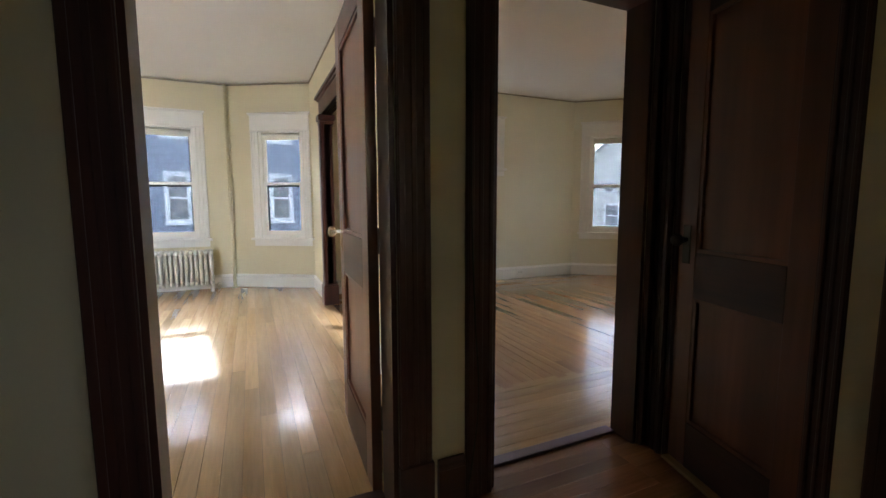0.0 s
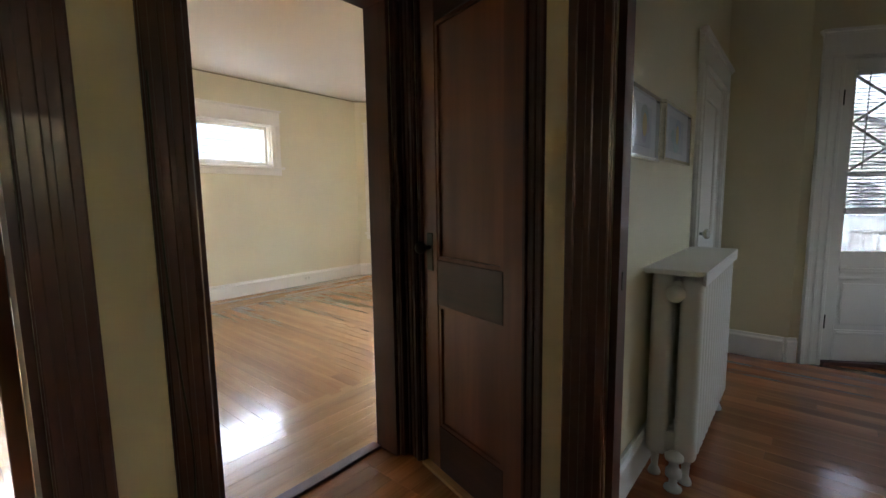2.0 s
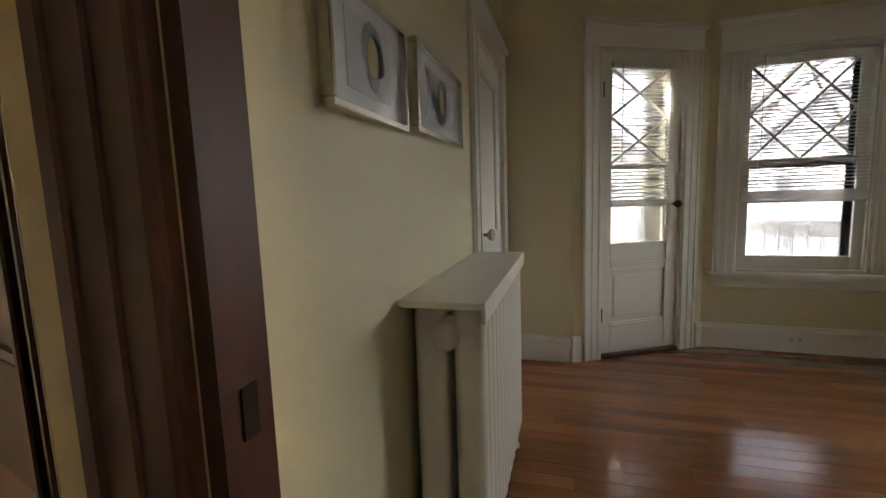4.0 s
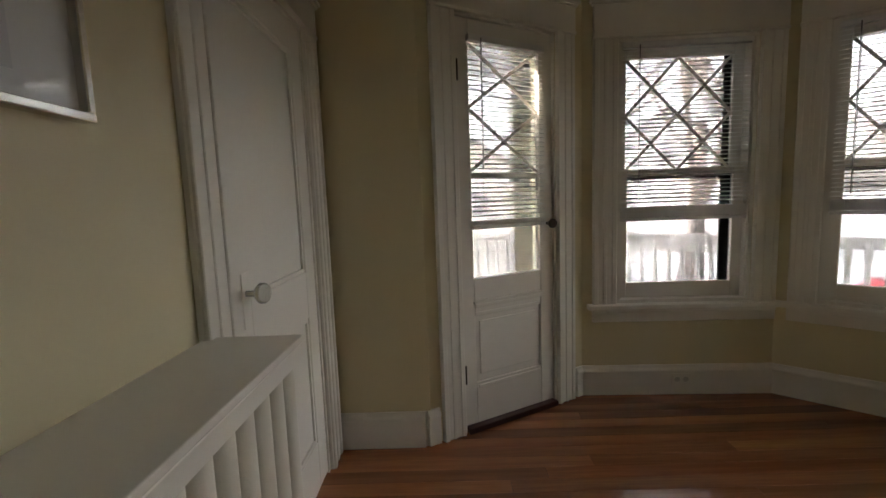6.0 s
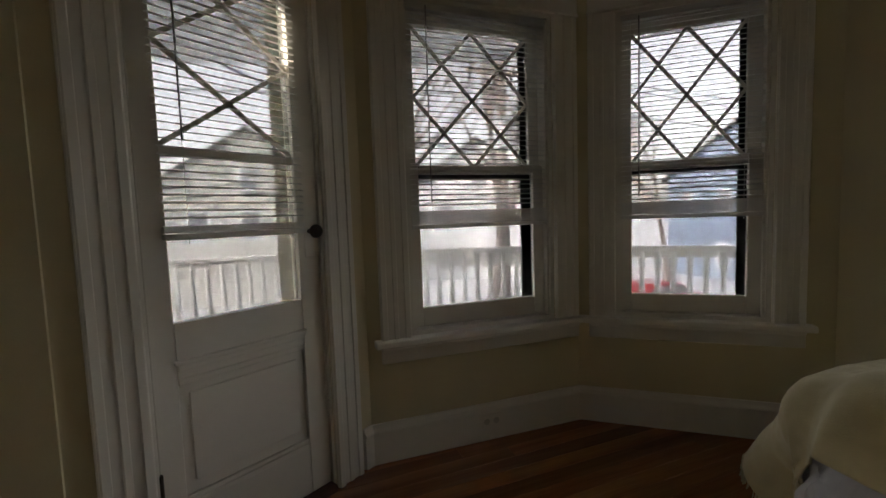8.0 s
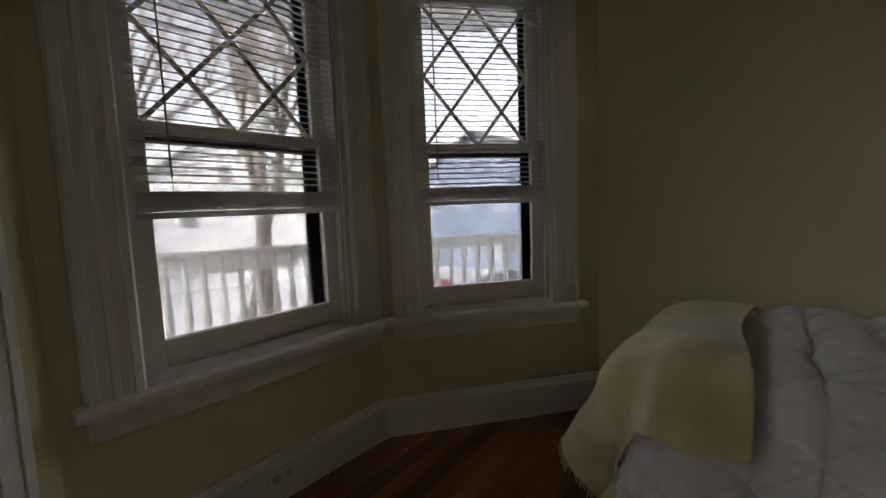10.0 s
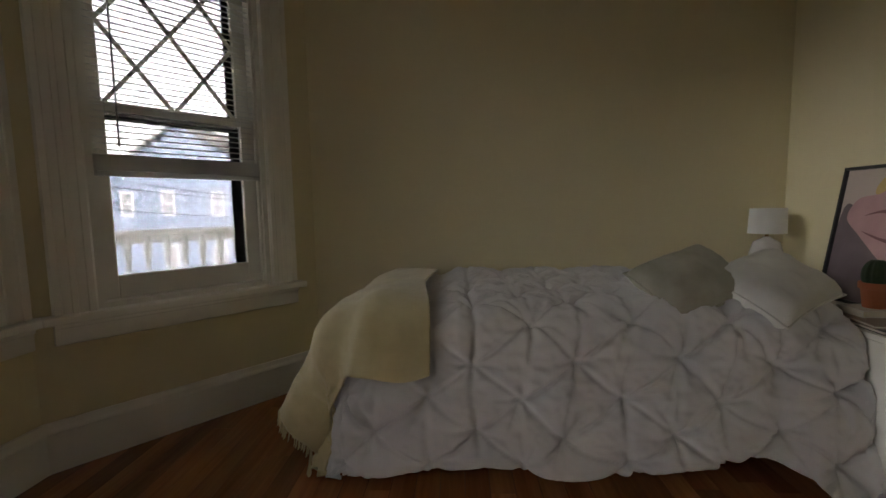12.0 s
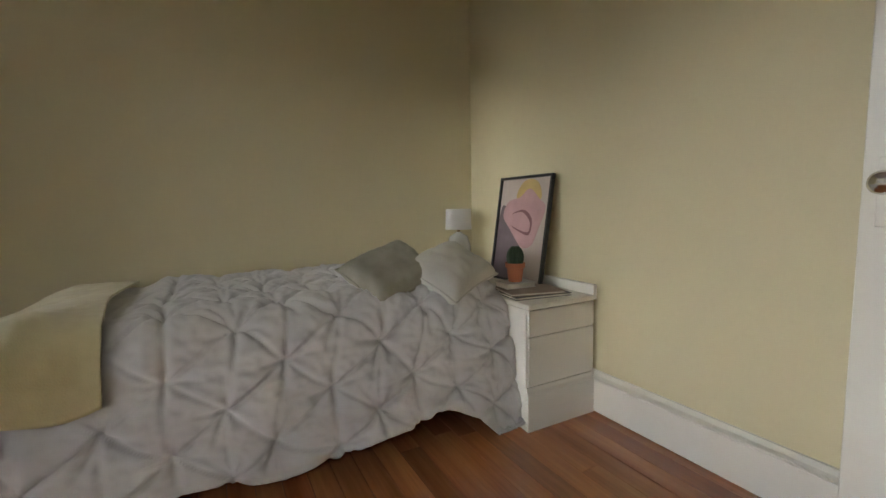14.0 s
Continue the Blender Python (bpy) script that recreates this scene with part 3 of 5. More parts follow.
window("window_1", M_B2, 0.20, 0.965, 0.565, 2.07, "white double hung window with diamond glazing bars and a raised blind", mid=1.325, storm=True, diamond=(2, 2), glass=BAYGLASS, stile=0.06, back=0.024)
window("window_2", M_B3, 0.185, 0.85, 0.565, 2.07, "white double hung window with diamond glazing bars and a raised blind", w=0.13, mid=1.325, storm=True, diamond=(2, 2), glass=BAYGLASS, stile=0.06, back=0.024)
blind(M_B2, 0.226, 0.939, 2.05, 1.05, 0.020, "white slatted blind, half raised, in the bay window", wand=0.86)
blind(M_B3, 0.211, 0.824, 2.05, 1.06, 0.020, "white slatted blind, half raised, in the bay window", wand=0.86)
window("window_3", M_LN, 1.50, 2.37, 0.69, 2.15, "white double hung window over a radiator", w=0.12, head=0.20, mid=1.42, storm=True)
window("window_4", M_LD, 0.40, 1.00, 0.69, 2.12, "narrow white double hung window in the living room bay", w=0.11, head=0.22, mid=1.42, storm=True)
window("window_5", M_RN, 1.47, 2.47, 1.66, 2.20, "high wide white window in the corner room", w=0.13, head=0.18)
window("window_6", M_RD, 0.26, 0.90, 0.69, 2.19, "white double hung window in the corner room", w=0.14, head=0.2, mid=1.42, storm=True)
for m, u0, u1, zt in ((M_LN, 1.53, 2.34, 2.125), (M_LD, 0.43, 0.97, 2.095), (M_RD, 0.29, 0.87, 2.165)):
    sh = thing("roller_shade", m, "cream roller shade rolled up at the window head", "window shade", "rolled up shades")
    part("roll", lathe([(0.024, 0), (0.024, u1 - u0 - 0.02)], 16, "X"), IRONW, sh, smooth=True, m=Matrix.Translation((u0 + 0.01, 0.02, zt - 0.03)))
    part("cloth", boxes((u0 + 0.015, u1 - 0.015, 0.0, 0.002, zt - 0.085, zt - 0.03), (u0 + 0.015, u1 - 0.015, -0.003, 0.006, zt - 0.095, zt - 0.083)), IRONW, sh)

# porch door
pd = thing("door_7", M_B1, "white painted casing round the porch door", "doorway", kind="structure")
casing(pd, 0.22, 0.85, 0, 2.09, 0.135, TRIM, TRIM, head=0.15)
jamb(pd, 0.22, 0.85, 0, 2.09, 0, 0.15, TRIM, TRIM, t=0.012)
part("threshold", boxes((0.232, 0.838, -0.03, 0.15, 0, 0.029), bevel=0.004), DARKX, pd, "dark worn wooden threshold")
part("door_stop", boxes((0.232, 0.25, 0.054, 0.075, 0.029, 2.078), (0.82, 0.838, 0.054, 0.075, 0.029, 2.078), (0.232, 0.838, 0.054, 0.075, 2.06, 2.078)), TRIM, pd)
pl = thing("porch_door", M_B1 @ Matrix.Translation((0.235, 0.01, 0.03)), "white painted glazed porch door with a slatted blind, closed", "door")
W_, H_ = 0.60, 2.045
part("stile", boxes((0, 0.07, 0, 0.042, 0, H_), bevel=0.003, seg=1), TRIM, pl)
part("stile", boxes((0.51, W_, 0, 0.042, 0, H_), bevel=0.003, seg=1), TRIM, pl)
for z0, z1 in ((0, 0.20), (0.60, 0.775), (1.945, H_)):
    part("rail", boxes((0.07, 0.51, 0, 0.042, z0, z1), bevel=0.002, seg=1), TRIM, pl)
part("panel", boxes((0.07, 0.51, 0.014, 0.03, 0.20, 0.60), (0.10, 0.48, 0.006, 0.014, 0.26, 0.55), (0.07, 0.51, 0.002, 0.014, 0.20, 0.222), (0.07, 0.51, 0.002, 0.014, 0.578, 0.60), bevel=0.003, seg=1), TRIM, pl)
part("ledge_moulding", boxes((0.06, 0.52, -0.014, 0, 0.645, 0.66), (0.07, 0.51, -0.008, 0, 0.625, 0.645), bevel=0.003, seg=1), TRIM, pl)
part("kick_moulding", boxes((0.08, 0.50, -0.008, 0.0, 0.19, 0.21), bevel=0.003, seg=1), TRIM, pl)
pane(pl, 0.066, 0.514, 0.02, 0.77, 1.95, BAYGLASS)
# outer pane added to dim the view through the door once more
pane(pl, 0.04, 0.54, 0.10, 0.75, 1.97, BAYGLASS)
part("glazing_rail", boxes((0.07, 0.51, 0.012, 0.034, 1.285, 1.315), bevel=0.003, seg=1), TRIM, pl)
lattice(pl, 0.07, 0.51, 1.315, 1.945, 0.014, 1, 2)
knob(pl, 0.557, 0.0, 1.035, DARKM, -1.0, 0.026, rose=TRIM, label="dark bronze door knob")
hinges(pl, 0.0, -0.004, (0.28, 1.80), DARKM)
blind(M_B1 @ Matrix.Translation((0.235, 0.01, 0.03)), 0.055, 0.525, 1.965, 1.03, -0.018, "white slatted blind mounted on the porch door", stack=0.045, wand=0.62)

# ---- bedroom things ----
# radiator with its cover shelf
rad = thing("radiator", Matrix.Translation((2.26, 0.40, 0)), "cream enamelled cast iron column radiator under a shelf", "radiator")


def radiator_section(h, d, w):
    """One cast section: three round columns joined by top and bottom hubs."""
    bm = bmesh.new()
    for k in (-1, 0, 1):
        y = k * d * 0.36
        r = bmesh.ops.create_cone(bm, cap_ends=True, segments=10, radius1=w * 0.40, radius2=w * 0.40, depth=h - 0.16)
        bmesh.ops.translate(bm, verts=r["verts"], vec=(0, y, h / 2 + 0.03))
        for z in (h - 0.055, 0.115):
            s = bmesh.ops.create_uvsphere(bm, u_segments=10, v_segments=7, radius=w * 0.52)
            bmesh.ops.scale(bm, verts=s["verts"], vec=(0.9, 1.1, 1.2))
            bmesh.ops.translate(bm, verts=s["verts"], vec=(0, y, z))
    for z in (h - 0.055, 0.115):
        box(bm, -w * 0.42, w * 0.42, -d * 0.42, d * 0.42, z - 0.028, z + 0.028)
    return bm


def radiator_body(root, n, h, d, w, mat, feet=True):
    me = None
    for i in range(n):
        if me is None:
            s = part("section", radiator_section(h, d, w), mat, root, smooth=True)
            me = s.data
        else:
            s = new("section", me)
            s.parent = root
        s.matrix_basis = Matrix.Translation((i * w * 1.02, 0, 0))
    if feet:
        for i in (0, n - 1):
            for y in (-d * 0.36, d * 0.36):
                part("foot", lathe([(0.024, 0.0), (0.022, 0.012), (0.013, 0.03), (0.015, 0.075), (0.022, 0.10)], 10), mat, root, smooth=True, m=Matrix.Translation((i * w * 1.02, y, 0)))


def broad_section(h, d, w):
    """A broad two-column section: two flat rounded loops with a slot between, joined at top and bottom."""
    bm = bmesh.new()
    for k in (-1, 1):
        vs = box(bm, -w * 0.49, w * 0.49, k * d * 0.27 - d * 0.21, k * d * 0.27 + d * 0.21, 0.10, h)
    bmesh.ops.bevel(bm, geom=bm.edges[:], offset=w * 0.36, segments=4, profile=0.5, affect="EDGES", clamp_overlap=True)
    for z0, z1 in ((0.13, 0.21), (h - 0.11, h - 0.03)):
        box(bm, -w * 0.38, w * 0.38, -d * 0.32, d * 0.32, z0, z1)
    return bm


me_sec = None
for i in range(13):
    if me_sec is None:
        sec = part("section", broad_section(0.885, 0.20, 0.068), IRONW, rad, smooth=True)
        me_sec = sec.data
    else:
        sec = new("section", me_sec)
        sec.parent = rad
    sec.matrix_basis = Matrix.Translation((i * 0.0685, 0, 0))
for i in (0, 12):
    for y in (-0.06, 0.06):
        part("foot", lathe([(0.026, 0.0), (0.024, 0.012), (0.013, 0.035), (0.016, 0.08), (0.028, 0.13)], 10), IRONW, rad, smooth=True, m=Matrix.Translation((i * 0.0685, y, 0)))
part("end_boss", lathe([(0.036, 0), (0.036, 0.012), (0.028, 0.018), (0.012, 0.02)], 16, "X"), IRONW, rad, smooth=True, m=Matrix.Translation((-0.052, 0, 0.81)))
part("valve", lathe([(0.034, 0.0), (0.034, 0.008), (0.016, 0.015), (0.016, 0.05), (0.03, 0.058), (0.03, 0.085), (0.018, 0.09), (0.018, 0.125), (0.034, 0.13), (0.036, 0.145), (0.02, 0.16)], 14), IRONW, rad, "painted steam valve with a round hand wheel", True, Matrix.Translation((-0.075, -0.03, 0)))
part("valve_pipe", lathe([(0.014, 0), (0.014, 0.06)], 10, "X"), IRONW, rad, smooth=True, m=Matrix.Translation((-0.08, -0.02, 0.13)))
cov = thing("radiator_cover", Matrix.Translation((2.2, 0.29, 0)), "white painted shelf over the radiator", "radiator shelf")
part("shelf", boxes((-0.02, 0.93, 0.0, 0.225, 0.894, 0.91), bevel=0.003), TRIM, cov)
part("front_apron", boxes((-0.015, 0.925, 0.0, 0.012, 0.855, 0.894), bevel=0.002, seg=1), TRIM, cov)
part("bracket", boxes((0.0, 0.02, 0.02, 0.222, 0.886, 0.894)), TRIM, cov)
part("bracket", boxes((0.89, 0.91, 0.02, 0.222, 0.886, 0.894)), TRIM, cov)

# framed pictures, glazed: a clear coat over board and print
MATB = painted("glazed_mat_board", (0.66, 0.67, 0.67), 0.5)
PRINTP = painted("glazed_print_paper", (0.58, 0.60, 0.62), 0.5, 0.2)
for gm in (MATB, PRINTP):
    gb = gm.node_tree.nodes["Principled BSDF"]
    gb.inputs["Coat Weight"].default_value, gb.inputs["Coat Roughness"].default_value = 1.0, 0.02


def picture(x0, x1, z0, z1, label, seed):
    e = thing("framed_picture", M_PIC @ Matrix.Translation((x0 - 1.56, -0.002, z0)), label, "picture", "pair of framed prints")
    w, h = x1 - x0, z1 - z0
    part("frame", boxes((0, w, -0.028, 0, 0, 0.014), (0, w, -0.028, 0, h - 0.014, h), (0, 0.014, -0.028, 0, 0.014, h - 0.014), (w - 0.014, w, -0.028, 0, 0.014, h - 0.014), bevel=0.002, seg=1), CHROME, e, "thin silver frame")
    part("mat_board", boxes((0.01, w - 0.01, -0.012, -0.004, 0.01, h - 0.01)), MATB, e)
    part("print", boxes((w * 0.22, w * 0.78, -0.0135, -0.012, h * 0.2, h * 0.8)), PRINTP, e)
    rng = random.Random(seed)
    for k in range(5):
        r = rng.uniform(0.02, 0.06)
        part("print_shape", lathe([(r, 0), (r * 0.96, 0.001)], 14, "Y"), plain("print_ink", (rng.uniform(0.25, 0.42), rng.uniform(0.28, 0.40), rng.uniform(0.30, 0.42)), 0.6), e, m=Matrix.Translation((w * rng.uniform(0.35, 0.65), -0.0136, h * rng.uniform(0.35, 0.65))))

    part("print_shape", lathe([(0.034, 0), (0.033, 0.001)], 18, "Y"), plain("ochre_print_ink", (0.46, 0.36, 0.17), 0.6), e, m=Matrix.Translation((w * 0.53, -0.0148, h * 0.52)) @ Matrix.Diagonal((0.8, 1, 1.25, 1)))


picture(1.88, 2.255, 1.335, 1.585, "silver framed print under glass on the cream wall", 3)
picture(2.335, 2.85, 1.35, 1.60, "silver framed print under glass on the cream wall", 4)

# bed: frame, mattress, pleated cover
CLOTH, _nt, _b = material("pale_grey_cotton", 0.85)
_b.inputs["Sheen Weight"].default_value = 0.25
_nt.links.new(ramp(_nt, tex(_nt, 5.0), [(0.3, (0.64, 0.63, 0.64)), (0.7, (0.73, 0.72, 0.72))]), _b.inputs["Base Color"])
bump(_nt, _b, tex(_nt, 420.0, detail=2), 0.25, 0.001)
WOOL, _nt, _b = material("cream_woven_wool", 0.9)
_b.inputs["Sheen Weight"].default_value = 0.4
_nt.links.new(ramp(_nt, tex(_nt, 9.0), [(0.3, (0.58, 0.50, 0.28)), (0.7, (0.70, 0.62, 0.37))]), _b.inputs["Base Color"])
bump(_nt, _b, tex(_nt, 260.0, detail=3), 0.5, 0.002)
SLIP, _nt, _b = material("white_cushion_cotton", 0.85)
_nt.links.new(ramp(_nt, tex(_nt, 8.0), [(0.3, (0.60, 0.59, 0.55)), (0.7, (0.70, 0.69, 0.65))]), _b.inputs["Base Color"])
bump(_nt, _b, tex(_nt, 300.0, detail=2), 0.3, 0.001)
GREIGE, _nt, _b = material("greige_cushion_linen", 0.9)
_nt.links.new(ramp(_nt, tex(_nt, 14.0), [(0.3, (0.31, 0.30, 0.23)), (0.7, (0.40, 0.38, 0.31))]), _b.inputs["Base Color"])
bump(_nt, _b, tex(_nt, 240.0, detail=3), 0.5, 0.002)

BX0, BX1, BYB, BYF, BTOP = 2.03, 3.45, -2.74, -2.02, 0.575    # head, foot, wall side, front edge of the flat top


def sheet_point(p, q, lift=0.0):
    """A point of the cover: p metres along from the head, q across from the wall; past the edges it falls with a soft bend."""
    def fall(s, r, ang):
        if s <= 0:
            return 0.0, 0.0
        a = s / r
        if a < ang:
            return r * math.sin(a), r * (1 - math.cos(a))
        e = s - r * ang
        return r * math.sin(ang) + e * math.cos(ang), r * (1 - math.cos(ang)) + e * math.sin(ang)
    lx, ly = BX1 - BX0, BYF - BYB
    ox, dx = fall(p - lx, 0.22 + lift, radians(64))
    oh, dh = fall(-p, 0.075 + lift, radians(87))
    oy, dy = fall(q - ly, 0.13 + lift, radians(81))
    corner = max(0.0, min(1.0, (p - lx) / 0.4)) * max(0.0, min(1.0, (q - ly) / 0.3))
    x = BX0 + max(0.0, min(p, lx)) + ox - oh - corner * 0.13
    y = BYB + min(q, ly) + oy - corner * 0.12
    z = BTOP + lift - (dx ** 1.6 + dy ** 1.6 + dh ** 1.6) ** (1 / 1.6)
    return Vector((x, y, max(z, 0.012 + lift)))


def pleats(p, q):
    """Relief of a pin-tucked cloth: pinch points on a diamond grid, with sharp folds that fan out from each and die away between."""
    a, b = 0.155, 0.105
    u, v = p / a, q / b
    i, j = round(u), round(v)
    near = []
    for ii in range(i - 2, i + 3):
        for jj in range(j - 2, j + 3):
            if (ii + jj) % 2 == 0:
                near.append((math.hypot((u - ii) * a, (v - jj) * b), ii, jj))
    near.sort()
    h = 0.0
    for r, ii, jj in near[:3]:
        th = math.atan2((v - jj) * b, (u - ii) * a)
        ph = 2.0 * noise.noise(Vector((ii * 1.7, jj * 2.3, 5.0)))
        n = 4 if (ii * 7 + jj * 3) % 3 else 5
        wave = abs(math.sin(n * th * 0.5 * 2 / 2 + ph + 0.5 * noise.noise(Vector((p * 9, q * 9, 2.0)))))
        h += 0.020 * (wave ** 0.6 - 0.62) * math.exp(-(r / 0.085) ** 2) * min(1.0, r / 0.018)
    r0 = near[0][0]
    puff = 0.020 * (1 - math.exp(-(r0 / 0.055) ** 1.5))
    # fine crease along the lines that join neighbours
    d = []
    for w in (u + v, u - v):
        f = w / 2 - math.floor(w / 2)
        d.append(min(f, 1 - f) * 2 * 0.75 * b)
    crease = -0.010 * math.exp(-(min(d) / 0.0055) ** 2)
    f = u - math.floor(u)
    crease -= 0.004 * math.exp(-(min(f, 1 - f) * a / 0.008) ** 2)
    return h + puff + crease


def cloth_sheet(name, parent, mat, pr, qr, np_, nq_, lift, relief, label, thick=0.006):
    """pr, qr: ranges, which may be functions of the other coordinate's fraction."""
    grid = []
    for i in range(np_ + 1):
        fi = i / np_
        row = []
        for j in range(nq_ + 1):
            fj = j / nq_
            p0, p1 = pr(fj)
            q0, q1 = qr(fi)
            p, q = p0 + (p1 - p0) * fi, q0 + (q1 - q0) * fj
            row.append((p, q, sheet_point(p, q, lift)))
        grid.append(row)
    bm = bmesh.new()
    vs = []
    for i in range(np_ + 1):
        r = []
        for j in range(nq_ + 1):
            p, q, c = grid[i][j]
            e = grid[min(i + 1, np_)][j][2] - grid[max(i - 1, 0)][j][2]
            g = grid[i][min(j + 1, nq_)][2] - grid[i][max(j - 1, 0)][2]
            n = e.cross(g)
            n = n.normalized() if n.length > 1e-9 else Vector((0, 0, 1))
            if n.dot(c - Vector((2.7, -2.4, 0.1))) < 0:
                n = -n
            co = c + n * relief(p, q)
            co.z = max(co.z, 0.006)
            r.append(bm.verts.new(co))
        vs.append(r)
    for i in range(np_):
        for j in range(nq_):
            bm.faces.new((vs[i][j], vs[i + 1][j], vs[i + 1][j + 1], vs[i][j + 1]))
    ob = part(name, bm, mat, parent, label, True) if parent else obj(name, bm, mat, None, True)
    sol = ob.modifiers.new("thickness", "SOLIDIFY")
    sol.thickness, sol.offset = thick, -1
    return ob


bed = thing("bed", None, "single bed with a pale grey pin-tucked cover", "bed")
part("mattress", boxes((1.98, 3.45, -2.75, -2.03, 0.27, 0.535), bevel=0.05, seg=3), SLIP, bed, smooth=True)
part("bed_frame", boxes((1.98, 3.48, -2.74, -2.0, 0.17, 0.265), bevel=0.008), DARKX, bed)
for lx in (2.02, 3.42):
    for ly in (-2.70, -2.06):
        part("leg", boxes((lx - 0.025, lx + 0.025, ly - 0.025, ly + 0.025, 0, 0.17), bevel=0.004), DARKW, bed)


def cover_relief(p, q):
    w = noise.noise(Vector((p * 5.0, q * 5.0, 0.3))) * 0.010 + (0.35 - abs(noise.noise(Vector((p * 13.0, q * 19.0, 4.0))))) * 0.011 + (0.3 - abs(noise.noise(Vector((p * 24.0 + q * 9.0, q * 30.0, 6.0))))) * 0.005 + noise.noise(Vector((p * 40.0, q * 55.0, 9.0))) * 0.0026
    k = noise.noise(Vector((p * 3.1, q * 3.1, 7.0))) * 0.055
    edge = 0.985 + 0.27 * max(0.0, min(1.0, (p - 1.43) / 0.55)) ** 1.3
    under = 1.0 - 0.88 * max(0.0, min(1.0, (p - 1.14) / 0.08)) * max(0.0, min(1.0, (edge + 0.07 - q) / 0.07))
    return (0.002 + pleats(p + k, q + k * 0.7) * 1.65 + w) * under + 0.03 * under * max(0.0, q - 0.9) * math.sin(p * 17 + 2 * noise.noise(Vector((p * 2, 0, 0))))


def hem(f):
    # the front hem hangs lowest at both ends and rides up towards the head
    p = -0.45 + f * 2.38
    return 0.0, 1.275 + 0.02 * math.sin(p * 9.0 + 1.0) - 0.05 * math.exp(-((p - 0.22) / 0.10) ** 2) + 0.10 * max(0.0, min(1.0, (0.10 - p) / 0.12)) + 0.05 * max(0.0, min(1.0, (p - 1.5) / 0.3))


cloth_sheet("cover", bed, CLOTH, lambda f: (-0.45 * max(0.12, min(1.0, (f - 0.35) / 0.3)), 1.93), hem, 340, 210, 0.004, cover_relief, "pale grey cotton cover with pin-tucked star pleats")

# throw over the foot of the bed
throw = thing("throw_blanket", None, "cream wool throw with a fringed end on the bed", "blanket")


def throw_relief(p, q):
    k = max(0.0, min(1.0, (q - 0.30) / 0.45)) * max(0.15, min(1.0, (p - 1.20) / 0.25))
    fold = 0.030 * abs(math.sin(p * 11.0 - q * 2.5 + 0.9 + 0.8 * noise.noise(Vector((p * 2, q * 2, 1))))) ** 1.6
    end = 0.006 * math.sin(q * 17.0 + p * 3) * max(0.0, min(1.0, (p - 1.6) / 0.3))
    return 0.028 + 0.03 * math.exp(-((p - 1.42 - 0.12 * (q - 0.8)) / 0.05) ** 2) * max(0.0, min(1.0, (q - 0.6) / 0.3)) + fold * k * (1.0 - 0.8 * max(0.0, min(1.0, (p - 1.55) / 0.2))) + end + 0.010 * noise.noise(Vector((p * 4, q * 4, 3))) + 0.003 * noise.noise(Vector((p * 30, q * 30, 3)))


cloth_sheet("cloth", throw, WOOL, lambda f: (1.24 + 0.03 * math.sin(f * 5) + 0.02 * f, 1.99 + 0.02 * math.sin(f * 9)), lambda f: (0.02, 0.985 + 0.02 * math.sin(f * 14) + 0.27 * max(0.0, (f - 0.25) / 0.75) ** 1.3), 110, 90, 0.008, throw_relief, "cream woven wool cloth", 0.007)
rngf = random.Random(11)
fr_b = bmesh.new()
for k in range(90):
    q = 0.05 + k * 0.013
    c = sheet_point(1.97, q, 0.02)
    l = rngf.uniform(0.04, 0.07)
    dx = rngf.uniform(0.0, 0.03)
    vs = box(fr_b, 0, 0.004, 0, 0.004, -l, 0)
    for v in vs:
        v.co = Vector((c.x + 0.028 + v.co.x + (-v.co.z) * dx * 8, c.y + v.co.y + (-v.co.z) * rngf.uniform(-0.2, 0.2), max(0.004, c.z + v.co.z)))
tagged(part("fringe", fr_b, WOOL, throw, "knotted cream fringe"), kind="stuff")


